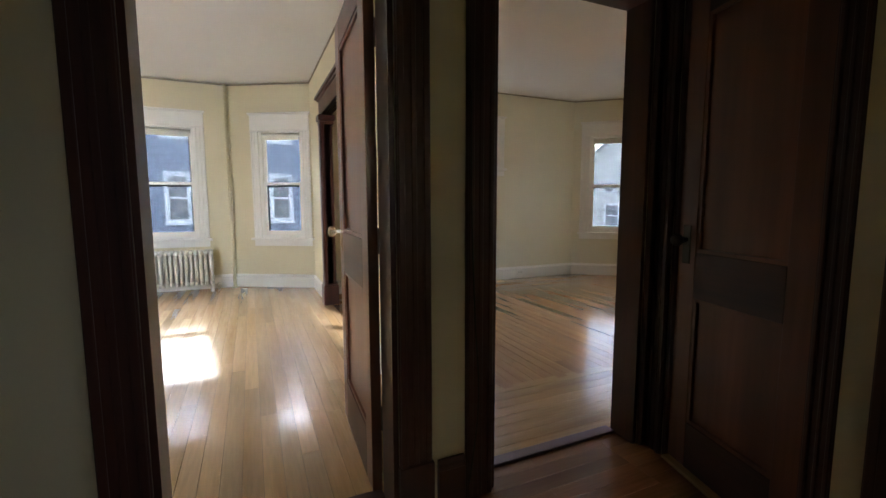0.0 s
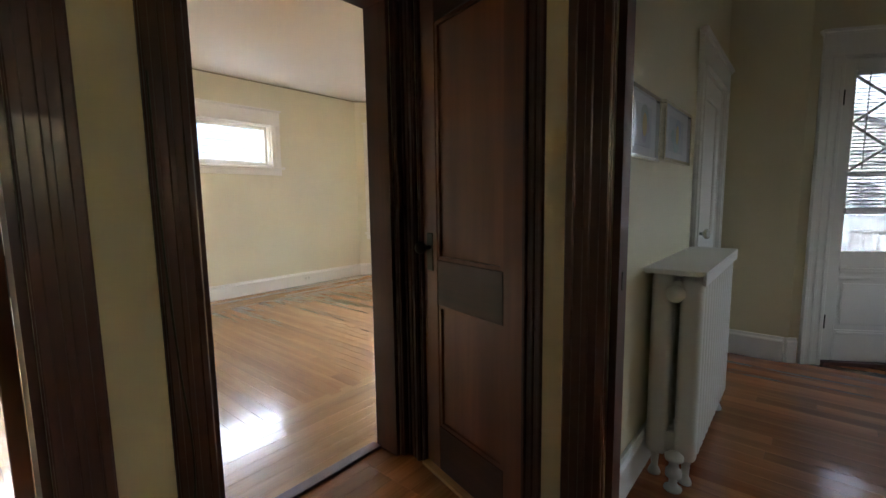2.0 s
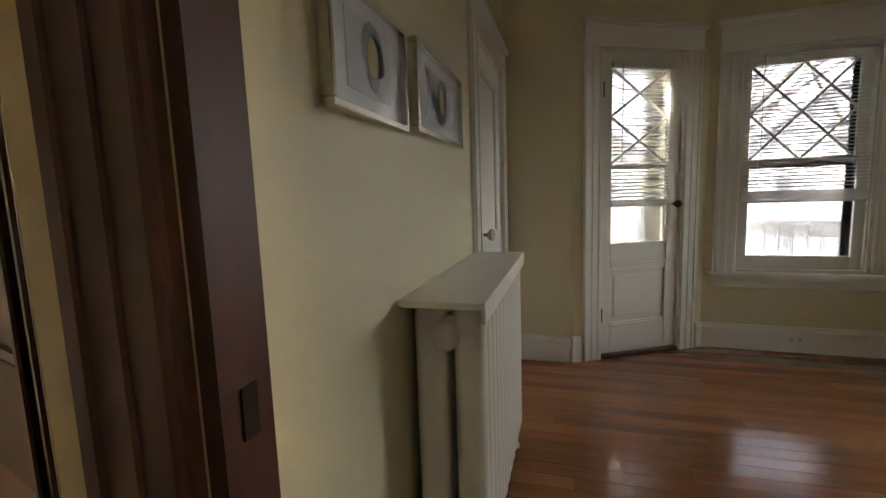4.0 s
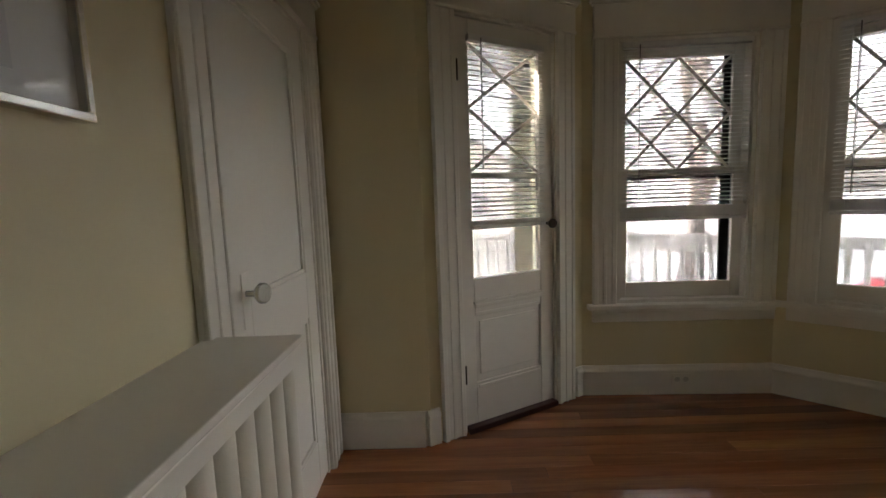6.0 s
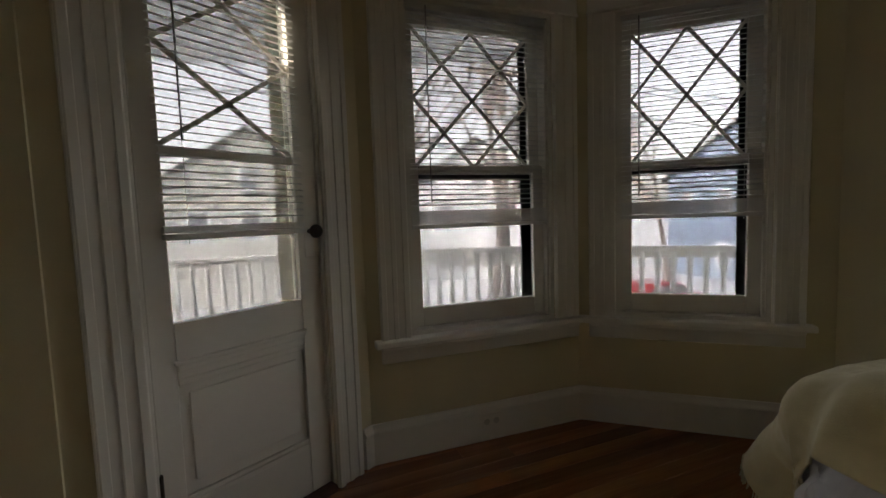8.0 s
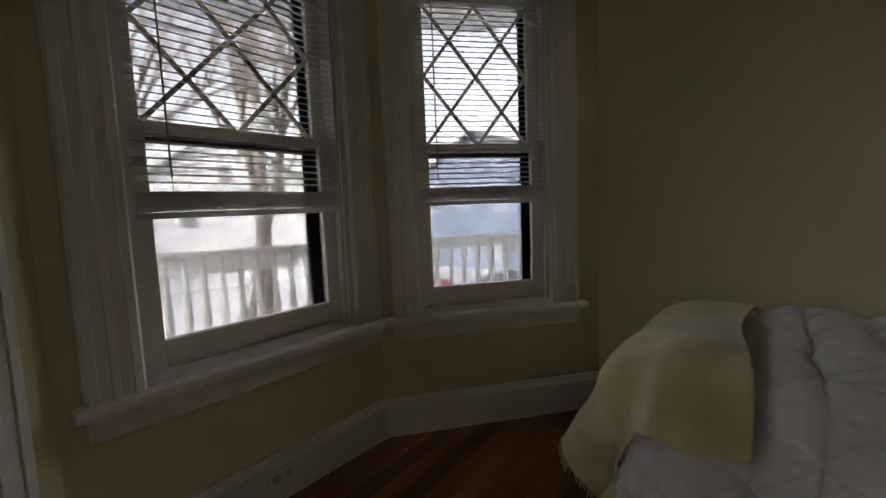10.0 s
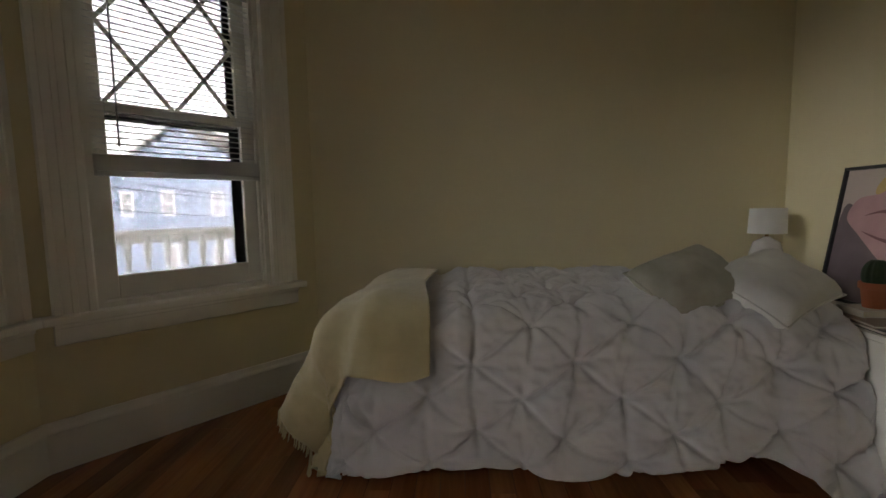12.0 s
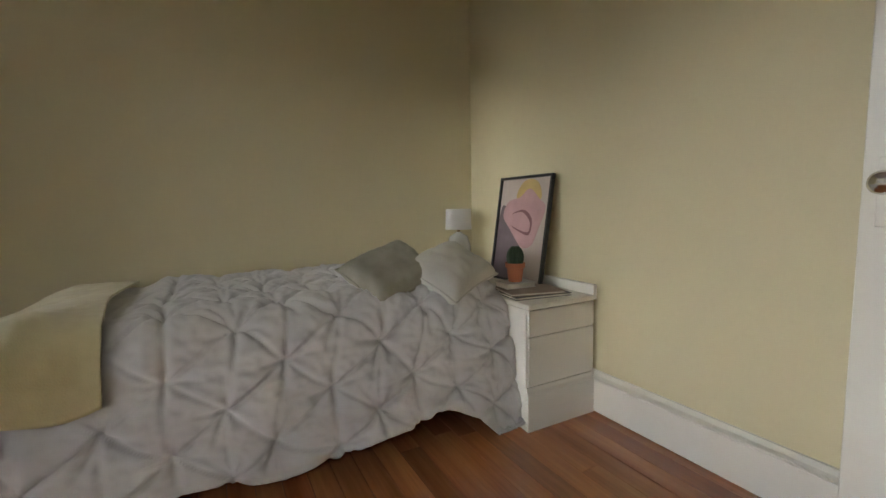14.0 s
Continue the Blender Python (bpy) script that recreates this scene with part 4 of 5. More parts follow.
def cushion(m, w, h, t, mat, label, seed):
    """A soft square cushion with pinched corners and a piped seam."""
    n = 22
    bm = bmesh.new()
    sides = []
    for s in (1, -1):
        g = []
        for i in range(n + 1):
            r = []
            for j in range(n + 1):
                u, v = 2 * i / n - 1, 2 * j / n - 1
                th = ((1 - u ** 4) * (1 - v ** 4)) ** 0.55
                pin = 1 - 0.10 * (1 - (abs(u) ** 2) * 1.0) * abs(v) ** 3
                pin2 = 1 - 0.10 * (1 - (abs(v) ** 2) * 1.0) * abs(u) ** 3
                wr = 0.012 * noise.noise(Vector((u * 2.2 + seed, v * 2.2, s * 3))) + 0.006 * noise.noise(Vector((u * 6 + seed, v * 6, s)))
                r.append(bm.verts.new((u * w / 2 * pin2, s * (t / 2 * th + wr * th), v * h / 2 * pin)))
            g.append(r)
        for i in range(n):
            for j in range(n):
                f = (g[i][j], g[i + 1][j], g[i + 1][j + 1], g[i][j + 1])
                bm.faces.new(f if s < 0 else f[::-1])
        sides.append(g)
    bmesh.ops.remove_doubles(bm, verts=bm.verts[:], dist=0.0008)
    e = thing("cushion", m, label, "cushion", "cushions on the bed")
    part("cover", bm, mat, e, smooth=True)
    cu = bpy.data.curves.new("piping", "CURVE")
    cu.dimensions, cu.bevel_depth = "3D", 0.004
    sp = cu.splines.new("POLY")
    pts = []
    for k in range(4 * n):
        s, q = divmod(k, n)
        a = 2 * q / n - 1
        u, v = ((a, -1), (1, a), (-a, 1), (-1, -a))[s]
        pin = 1 - 0.10 * (1 - abs(u) ** 2) * abs(v) ** 3
        pin2 = 1 - 0.10 * (1 - abs(v) ** 2) * abs(u) ** 3
        pts.append((u * w / 2 * pin2, 0, v * h / 2 * pin))
    sp.points.add(len(pts) - 1)
    for pt, c in zip(sp.points, pts):
        pt.co = (*c, 1)
    sp.use_cyclic_u = True
    cu.materials.append(mat)
    o = new("piping", cu)
    o.parent = e
    return e


cushion(Matrix.Translation((2.37, -2.06, 0.648)) @ Matrix.Rotation(radians(-8), 4, "Z") @ Matrix.Rotation(radians(56), 4, "X") @ Matrix.Rotation(radians(28), 4, "Y"), 0.33, 0.27, 0.15, GREIGE, "greige linen scatter cushion leaning on the bed", 2)
cushion(Matrix.Translation((2.12, -2.02, 0.642)) @ Matrix.Rotation(radians(12), 4, "Z") @ Matrix.Rotation(radians(62), 4, "X") @ Matrix.Rotation(radians(20), 4, "Y"), 0.37, 0.28, 0.15, SLIP, "white cotton scatter cushion leaning on the bed", 6)

# nightstand chest
ns = thing("chest_of_drawers", Matrix.Translation((1.55, -2.74, 0)), "low white chest of drawers at the head of the bed", "chest")
part("body", boxes((0, 0.37, 0, 0.96, 0.0, 0.50), bevel=0.003, seg=1), TRIM, ns)
part("top", boxes((0, 0.372, -0.0, 0.98, 0.50, 0.52), bevel=0.003), TRIM, ns)
part("back_ledge", boxes((0.0, 0.02, 0.0, 0.98, 0.52, 0.565), bevel=0.003), TRIM, ns)
part("plinth", profile([(0.0, 0.0), (-0.016, 0.0), (-0.016, 0.15), (-0.010, 0.165), (-0.008, 0.18), (0.0, 0.18)], 0.0, 0.37), TRIM, ns, m=Matrix.Translation((0.37, 0.96, 0)) @ Matrix.Rotation(math.pi, 4, "Z"))
part("drawer_front", boxes((0.008, 0.362, 0.96, 0.972, 0.19, 0.385), bevel=0.002, seg=1), TRIM, ns)
part("drawer_front", boxes((0.008, 0.362, 0.96, 0.972, 0.392, 0.494), bevel=0.002, seg=1), TRIM, ns)

# lamp
lamp = thing("table_lamp", Matrix.Translation((1.727, -2.62, 0.52)), "white table lamp with a ceramic base and drum shade, unlit", "lamp")
CERAM = plain("white_glazed_ceramic", (0.74, 0.72, 0.68), 0.15)
part("base", lathe([(0.05, 0), (0.062, 0.012), (0.070, 0.09), (0.068, 0.16), (0.052, 0.215), (0.022, 0.232), (0.014, 0.24)], 24), CERAM, lamp, smooth=True)
part("stem", lathe([(0.008, 0.24), (0.008, 0.32)], 10), BRASS, lamp)
SHADE = painted("white_lamp_shade_cloth", (0.78, 0.76, 0.72), 0.8, 0.02, 0.3, 300)
sh_b = lathe([(0.076, 0.255), (0.072, 0.372), (0.070, 0.372), (0.074, 0.255)], 32)
part("shade", sh_b, SHADE, lamp, smooth=False)

# leaning poster
pw, ph = 0.40, 0.535
post = thing("framed_poster", Matrix.Translation((1.668, -2.395, 0.524)) @ Matrix.Rotation(radians(-90), 4, "Z").inverted() @ Matrix.Rotation(radians(-8.5), 4, "X"), "black framed abstract poster leaning against the wall", "poster")
# local: x along +Y of the room, y towards the wall (-X), z up
part("frame", boxes((0, pw, 0, 0.022, 0, 0.012), (0, pw, 0, 0.022, ph - 0.012, ph), (0, 0.012, 0, 0.022, 0.012, ph - 0.012), (pw - 0.012, pw, 0, 0.022, 0.012, ph - 0.012), bevel=0.001, seg=1), BLACKF, post, "thin black frame")
part("paper", boxes((0.01, pw - 0.01, 0.012, 0.016, 0.01, ph - 0.01)), painted("blush_poster_paper", (0.50, 0.42, 0.37), 0.5), post)


def blob(name, pts, mat, depth, y0=0.012):
    """A flat cut-out with a smooth closed outline through a few control points."""
    n = len(pts)
    out = []
    for i in range(n):
        p0, p1, p2, p3 = (Vector(pts[(i + k) % n]) for k in (-1, 0, 1, 2))
        for k in range(6):
            t = k / 6
            out.append(0.5 * ((2 * p1) + (p2 - p0) * t + (2 * p0 - 5 * p1 + 4 * p2 - p3) * t * t + (3 * p1 - p0 - 3 * p2 + p3) * t ** 3))
    bm = bmesh.new()
    a = [bm.verts.new((q.x * pw, y0 - depth, q.y * ph)) for q in out]
    f = bm.faces.new(a)
    r = bmesh.ops.extrude_face_region(bm, geom=[f])
    for v in r["geom"]:
        if hasattr(v, "co"):
            v.co.y += depth
    bmesh.ops.recalc_face_normals(bm, faces=bm.faces[:])
    return part(name, bm, mat, post)


blob("yellow_shape", [(0.36, 0.80), (0.44, 0.93), (0.60, 0.97), (0.76, 0.92), (0.82, 0.78), (0.6, 0.74)], plain("ochre_ink", (0.56, 0.40, 0.16), 0.6), 0.0006)
blob("grey_shape", [(0.04, 0.05), (0.05, 0.66), (0.18, 0.70), (0.30, 0.50), (0.52, 0.34), (0.62, 0.2), (0.60, 0.05)], plain("plum_grey_ink", (0.16, 0.12, 0.13), 0.6), 0.0009)
blob("pink_shape", [(0.12, 0.62), (0.20, 0.76), (0.42, 0.80), (0.60, 0.88), (0.80, 0.78), (0.92, 0.70), (0.84, 0.52), (0.74, 0.36), (0.56, 0.33), (0.40, 0.42), (0.28, 0.50)], plain("dusty_pink_ink", (0.50, 0.30, 0.30), 0.6), 0.0013)
blob("line_shape", [(0.30, 0.64), (0.50, 0.66), (0.66, 0.58), (0.66, 0.48), (0.50, 0.49), (0.30, 0.53), (0.50, 0.47), (0.68, 0.455), (0.70, 0.60), (0.52, 0.685)], plain("dark_plum_ink", (0.22, 0.10, 0.11), 0.6), 0.0017)

# books, plant pot
def book(x, y, z, w, d, t, rot, c, label):
    e = thing("book", Matrix.Translation((x, y, z)) @ Matrix.Rotation(radians(rot), 4, "Z"), label, "book", "books on the chest")
    cm = plain("book_cover", c, 0.45)
    part("cover", boxes((-w / 2, w / 2, -d / 2, d / 2, 0, 0.002), (-w / 2, w / 2, -d / 2, d / 2, t - 0.002, t), (-w / 2, -w / 2 + 0.003, -d / 2, d / 2, 0.002, t - 0.002)), cm, e)
    part("page_block", boxes((-w / 2 + 0.004, w / 2 - 0.005, -d / 2 + 0.004, d / 2 - 0.004, 0.002, t - 0.002)), plain("book_pages", (0.66, 0.62, 0.54), 0.8), e)


book(1.765, -1.93, 0.520, 0.20, 0.27, 0.012, 82, (0.05, 0.05, 0.05), "dark magazine lying on the chest")
book(1.77, -1.94, 0.532, 0.19, 0.25, 0.010, 76, (0.30, 0.22, 0.17), "brown magazine lying on the chest")
book(1.785, -2.02, 0.542, 0.11, 0.15, 0.022, 86, (0.66, 0.64, 0.60), "small white book under the plant pot")
pot = thing("potted_cactus", Matrix.Translation((1.785, -2.02, 0.564)), "small green cactus in a terracotta pot", "plant")
TERRA = painted("terracotta", (0.42, 0.14, 0.065), 0.8, 0.1, 0.2, 120)
part("pot", lathe([(0.030, 0), (0.038, 0.062), (0.044, 0.064), (0.045, 0.085), (0.040, 0.085), (0.037, 0.07), (0.005, 0.07)], 20), TERRA, pot, smooth=False)
part("soil", lathe([(0.037, 0.066), (0.036, 0.074)], 16), plain("dark_soil", (0.03, 0.02, 0.015), 0.95), pot)
CACT = plain("cactus_green", (0.035, 0.06, 0.03), 0.7)
cb = bmesh.new()
seg, ribs = 40, 10
rings = []
for k in range(12):
    z = 0.074 + 0.085 * k / 11
    rr = 0.032 * (max(0.0, 1 - ((k / 11 - 0.42) / 0.62) ** 2)) ** 0.5 + 0.002
    rings.append([cb.verts.new((rr * (1 + 0.14 * math.cos(ribs * 2 * math.pi * i / seg)) * math.cos(2 * math.pi * i / seg), rr * (1 + 0.14 * math.cos(ribs * 2 * math.pi * i / seg)) * math.sin(2 * math.pi * i / seg), z)) for i in range(seg)])
for A, B in zip(rings, rings[1:]):
    for i in range(seg):
        cb.faces.new((A[i], A[(i + 1) % seg], B[(i + 1) % seg], B[i]))
cb.faces.new(rings[-1])
part("cactus", cb, CACT, pot, "ribbed dark green cactus", True)

# wall sockets in the baseboards
def socket(m, u, z=0.10):
    e = thing("wall_socket", m @ Matrix.Translation((u, -0.0205, z)), "white double wall socket on the baseboard", "socket", "wall sockets")
    part("plate", boxes((-0.057, 0.057, -0.006, 0, -0.035, 0.035), bevel=0.002, seg=1), TRIM, e)
    for x in (-0.025, 0.025):
        part("outlet", lathe([(0.016, 0), (0.015, 0.002)], 12, "Y"), plain("socket_face", (0.58, 0.56, 0.50), 0.4), e, m=Matrix.Translation((x, -0.0062, 0)))


socket(M_B2, 0.58)
socket(M_RN, 0.55)
socket(M_RN, 2.9)

# ---- living room ----
lrad = thing("radiator", Matrix.Translation((-1.30, 6.43, 0)), "cream enamelled cast iron radiator under the window", "radiator")
radiator_body(lrad, 15, 0.575, 0.14, 0.056, IRONW)
part("valve", lathe([(0.014, 0), (0.014, 0.06), (0.026, 0.065), (0.026, 0.10), (0.012, 0.11)], 12), IRONW, lrad, "painted valve", True, Matrix.Translation((0.88, 0, 0)))
part("valve_pipe", lathe([(0.012, 0), (0.012, 0.11)], 10, "X"), IRONW, lrad, smooth=True, m=Matrix.Translation((0.78, 0, 0.085)))
rp = tagged(obj("riser_pipe", lathe([(0.045, 0), (0.045, 0.012), (0.021, 0.016), (0.021, CEIL - 0.01)], 16), CREAM, Matrix.Translation((-0.235, 6.545, 0)), True), "cream painted heating riser pipe in the bay corner", "pipe")
# cable hanging along the hall doorway
cu = bpy.data.curves.new("cable", "CURVE")
cu.dimensions, cu.bevel_depth = "3D", 0.003
sp = cu.splines.new("BEZIER")
sp.bezier_points.add(4)
for bp, c in zip(sp.bezier_points, ((0.735, 1.392, 1.55), (0.737, 1.385, 1.05), (0.75, 1.383, 0.72), (0.765, 1.382, 0.4), (0.73, 1.385, 0.08))):
    bp.co = c
    bp.handle_left_type = bp.handle_right_type = "AUTO"
cu.materials.append(DARKM)
tagged(new("wall_cable", cu), "thin dark cable hanging down the doorway casing", "cable")

# ---- outside ----
SNOW = painted("trodden_snow", (0.62, 0.62, 0.63), 0.9, 0.25, 0.3, 8)
ASPH = painted("wet_asphalt", (0.07, 0.07, 0.075), 0.7, 0.25, 0.3, 30)
BARK = painted("grey_bark", (0.23, 0.20, 0.18), 0.9, 0.3, 0.6, 40)
tagged(obj("ground", boxes((-500, 500, -500, 500, GROUND - 0.3, GROUND)), SNOW), "patchy snow on the ground round the houses", "ground", kind="structure")
tagged(obj("road", boxes((11.0, 17.5, -300, 300, GROUND, GROUND + 0.02)), ASPH), "dark asphalt street below the porch", "road", kind="structure")


def house(name, x, y, rot, w, d, h, roof, siding, label, wins, gable=True, trim=None, board=0.2, skirt=True):
    """A clapboard house; local x across the face, the face at y=0 looking to -y; wins: (x, z, width, height) on the face."""
    e = thing(name, Matrix.Translation((x, y, GROUND)) @ Matrix.Rotation(radians(rot), 4, "Z"), label, "house")
    bm = bmesh.new()
    box(bm, -w / 2, w / 2, 0.02, d, 0, h)
    if gable:
        a = [bm.verts.new(c) for c in ((-w / 2, 0.02, h), (w / 2, 0.02, h), (0, 0.02, h + roof))]
        b = [bm.verts.new((v.co.x, d, v.co.z)) for v in a]
        bm.faces.new(a)
        bm.faces.new(b[::-1])
    part("wall", bm, siding, e)
    cl = bmesh.new()
    z = 0.0
    while z < h + (roof if gable else 0) - 0.1:
        half = w / 2 if z <= h else w / 2 * (1 - (z - h) / roof)
        vs = box(cl, -half, half, 0.0, 0.02, z, z + board - 0.004)
        for v in vs:
            if v.co.z < z + 0.01 and v.co.y < 0.01:
                v.co.y -= 0.018
        z += board
    tagged(part("clapboards", cl, siding, e), kind="stuff")
    if gable:
        for s in (-1, 1):
            rb = bmesh.new()
            o = 0.35
            pts = ((0, -o, h + roof + 0.02), (s * (w / 2 + o), -o, h - o * roof / (w / 2) + 0.02), (s * (w / 2 + o), d + o, h - o * roof / (w / 2) + 0.02), (0, d + o, h + roof + 0.02))
            lo = [rb.verts.new(p) for p in pts]
            hi = [rb.verts.new((p[0], p[1], p[2] + 0.16)) for p in pts]
            rb.faces.new(lo)
            rb.faces.new(hi[::-1])
            for i in range(4):
                rb.faces.new((lo[i], lo[(i + 1) % 4], hi[(i + 1) % 4], hi[i]))
            bmesh.ops.recalc_face_normals(rb, faces=rb.faces[:])
            part("roof", rb, ROOFM, e)
    else:
        part("roof", boxes((-w / 2 - 0.4, w / 2 + 0.4, -0.4, d + 0.4, h, h + 0.3), (-w / 2 - 0.25, w / 2 + 0.25, -0.25, d + 0.25, h - 0.25, h)), TRIM, e)
    for wx, wz, ww, wh in wins:
        n = part("window", boxes((wx - ww / 2 - 0.11, wx + ww / 2 + 0.11, -0.05, 0.0, wz - 0.11, wz + wh + 0.13), (wx - ww / 2 - 0.15, wx + ww / 2 + 0.15, -0.08, 0.0, wz - 0.15, wz - 0.10)), VINYL, e)
        part("pane", boxes((wx - ww / 2, wx + ww / 2, -0.058, -0.052, wz, wz + wh)), HPANE, n)
        part("meeting_rail", boxes((wx - ww / 2, wx + ww / 2, -0.07, -0.052, wz + wh / 2 - 0.03, wz + wh / 2 + 0.03)), VINYL, n)
    return e


ROOFM = painted("grey_roof_shingle", (0.16, 0.155, 0.15), 0.9, 0.25, 0.4, 30)
HPANE, _nt, _b = material("dark_house_pane", 0.08)
_nt.links.new(ramp(_nt, tex(_nt, 3.0), [(0.35, (0.16, 0.16, 0.165)), (0.65, (0.32, 0.32, 0.33))]), _b.inputs["Base Color"])
BLUE = painted("blue_grey_siding", (0.27, 0.30, 0.37), 0.7, 0.06, 0.1)
BLUE2 = painted("slate_blue_siding", (0.19, 0.24, 0.33), 0.7, 0.06, 0.1)
PALE = painted("cream_siding", (0.66, 0.64, 0.58), 0.7, 0.05, 0.1)
WHITES = painted("white_siding", (0.74, 0.74, 0.74), 0.7, 0.05, 0.1)

Z = -GROUND
house("house", -0.5, 13.0, 0, 18.0, 9.0, 7.9, 2.0, BLUE, "blue-grey clapboard house with white window trim", [(-1.17, Z + 0.76, 0.40, 1.1), (1.32, Z + 0.76, 0.40, 1.1), (-1.17, Z + 2.95, 0.40, 1.1), (1.32, Z + 2.95, 0.40, 1.1), (-3.1, Z + 0.76, 0.5, 1.1), (-3.1, Z + 2.95, 0.5, 1.1), (4.2, Z + 0.76, 0.6, 1.2)], gable=False)
house("house", 22.4, 19.4, -41, 9.0, 10.0, 6.2, 4.2, PALE, "cream gabled house across the side street", [(-1.9, Z - 0.3, 0.7, 1.3), (1.6, Z + 0.1, 0.9, 1.5), (-2.1, Z + 1.9, 0.45, 0.5), (-1.9, 0.8, 0.9, 1.5), (1.6, 0.8, 0.9, 1.5)])
house("house", 20.0, -26.5, 180, 10.0, 9.0, 6.6, 3.0, BLUE2, "slate blue house with white corner boards", [(-1.0, Z + 0.85, 0.6, 1.25), (2.1, Z + 0.75, 0.6, 1.25), (-3.6, Z + 0.85, 0.6, 1.25), (-1.0, 0.9, 0.7, 1.3), (2.1, 0.9, 0.7, 1.3)])
house("house", 30.0, -14.0, 250, 10.0, 10.0, 6.2, 3.6, WHITES, "white gabled house across the street", [(-2.2, Z + 0.4, 0.9, 1.4), (2.2, Z + 0.4, 0.9, 1.4), (0, Z + 3.1, 0.8, 1.0), (-2.2, 0.8, 0.9, 1.4), (2.2, 0.8, 0.9, 1.4)])
house("house", 29.0, 0.5, 268, 11.0, 10.0, 6.0, 3.6, PALE, "pale gabled house across the street", [(-2.6, Z + 0.3, 0.9, 1.4), (0, Z + 0.3, 0.9, 1.4), (2.6, Z + 0.3, 0.9, 1.4), (0, Z + 3.0, 0.8, 1.0)])
house("house", 30.0, 14.0, 285, 10.0, 10.0, 6.4, 3.4, WHITES, "white house further along the street", [(-2.2, Z + 0.3, 0.9, 1.4), (2.2, Z + 0.3, 0.9, 1.4)])

# porch: deck, posts, railing that follows the bay
DECK = wood("grey_painted_deck", (0.30, 0.30, 0.31), (0.40, 0.40, 0.41), 0.6, "X", 0.0)
pts_p = [(4.5, 1.2), (7.45, 1.2), (7.3, -0.1), (6.85, -1.85), (6.35, -2.72), (5.25, -3.9), (4.1, -4.3), (4.1, -2.95), (4.75, -2.1), (4.82, -0.84), (4.32, 0.12)]
slab("porch_deck", pts_p, -0.28, -0.14, DECK, "grey painted porch deck outside the bay", "porch")
slab("porch_roof", [(4.02, -4.45), (5.4, -4.1), (6.6, -2.75), (7.05, -1.9), (7.5, -0.1), (7.65, 1.35), (4.42, 1.35), (4.42, 0.08), (4.92, -0.84), (4.87, -2.1), (4.02, -3.05)], 2.62, 2.80, VINYL, "white painted porch roof over the deck", "porch roof")
rail = thing("porch_railing", None, "white painted porch railing with turned balusters", "railing")
BAL = [(0.028, 0.0), (0.028, 0.10), (0.018, 0.115), (0.026, 0.13), (0.034, 0.22), (0.025, 0.36), (0.019, 0.50), (0.024, 0.56), (0.028, 0.575), (0.028, 0.70)]
me_bal = None
R_PTS = [(7.35, 0.9), (7.22, -0.1), (6.77, -1.80), (6.28, -2.66), (5.22, -3.80), (4.3, -4.15)]
for k, (a, b) in enumerate(zip(R_PTS, R_PTS[1:])):
    m, L = along(a, b)
    wide = k < 3
    part("top_rail", boxes((0, L, -0.035, 0.035, 0.76, 0.80), (0.0, L, -0.02, 0.02, 0.62 if wide else 0.70, 0.76), bevel=0.004, seg=1), VINYL, rail, m=m)
    part("bottom_rail", boxes((0, L, -0.025, 0.025, 0.0, 0.06), bevel=0.004, seg=1), VINYL, rail, m=m)
    n = int(L / 0.115)
    for i in range(n):
        if me_bal is None:
            o = part("baluster", lathe(BAL, 8), VINYL, rail, smooth=True)
            me_bal = o.data
        else:
            o = new("baluster", me_bal)
            o.parent = rail
        o.matrix_basis = m @ Matrix.Translation(((i + 0.5) * L / n, 0, 0.05))
    for u in (0.5,):
        part("support", boxes((L * u - 0.04, L * u + 0.04, -0.03, 0.03, -0.14, 0.02)), VINYL, rail, m=m)
for x, y, hw in ((5.12, -0.60, 0.10), (6.25, -3.05, 0.12)):
    c = thing("porch_post", Matrix.Translation((x, y, -0.14)), "square white porch post", "post", "porch posts")
    part("shaft", boxes((-hw, hw, -hw, hw, 0, 2.76), bevel=0.006), VINYL, c)
    part("base_trim", boxes((-hw - 0.025, hw + 0.025, -hw - 0.025, hw + 0.025, 0, 0.18), bevel=0.008), VINYL, c)

# street: utility pole, wires, bare tree, parked cars
pole = thing("utility_pole", Matrix.Translation((15.2, -7.6, GROUND)), "weathered wooden utility pole with cross arms", "utility pole")
part("pole", lathe([(0.20, 0), (0.15, 11.0)], 12), BARK, pole, smooth=True)
for z in (9.0, 9.9):
    part("cross_arm", boxes((-0.06, 0.06, -1.2, 1.2, z, z + 0.12)), BARK, pole)
    for y in (-1.05, -0.5, 0.5, 1.05):
        part("insulator", lathe([(0.03, z + 0.12), (0.05, z + 0.16), (0.03, z + 0.24)], 8), VINYL, pole, m=Matrix.Translation((0, y, 0)))
part("transformer", lathe([(0.26, 6.6), (0.28, 6.65), (0.28, 7.5), (0.22, 7.56)], 14), painted("grey_transformer", (0.40, 0.41, 0.42), 0.5), pole, m=Matrix.Translation((-0.42, 0.1, 0)))


def wire(a, b, sag, r=0.018, name="overhead_wire"):
    cu = bpy.data.curves.new(name, "CURVE")
    cu.dimensions, cu.bevel_depth = "3D", r
    sp = cu.splines.new("POLY")
    sp.points.add(16)
    A, B = Vector(a), Vector(b)
    for i, p in enumerate(sp.points):
        t = i / 16
        c = A.lerp(B, t)
        p.co = (c.x, c.y, c.z - sag * 4 * t * (1 - t), 1)
    cu.materials.append(BLACKF)
    tagged(new(name, cu), "black overhead wire along the street", "wire", "overhead wires")


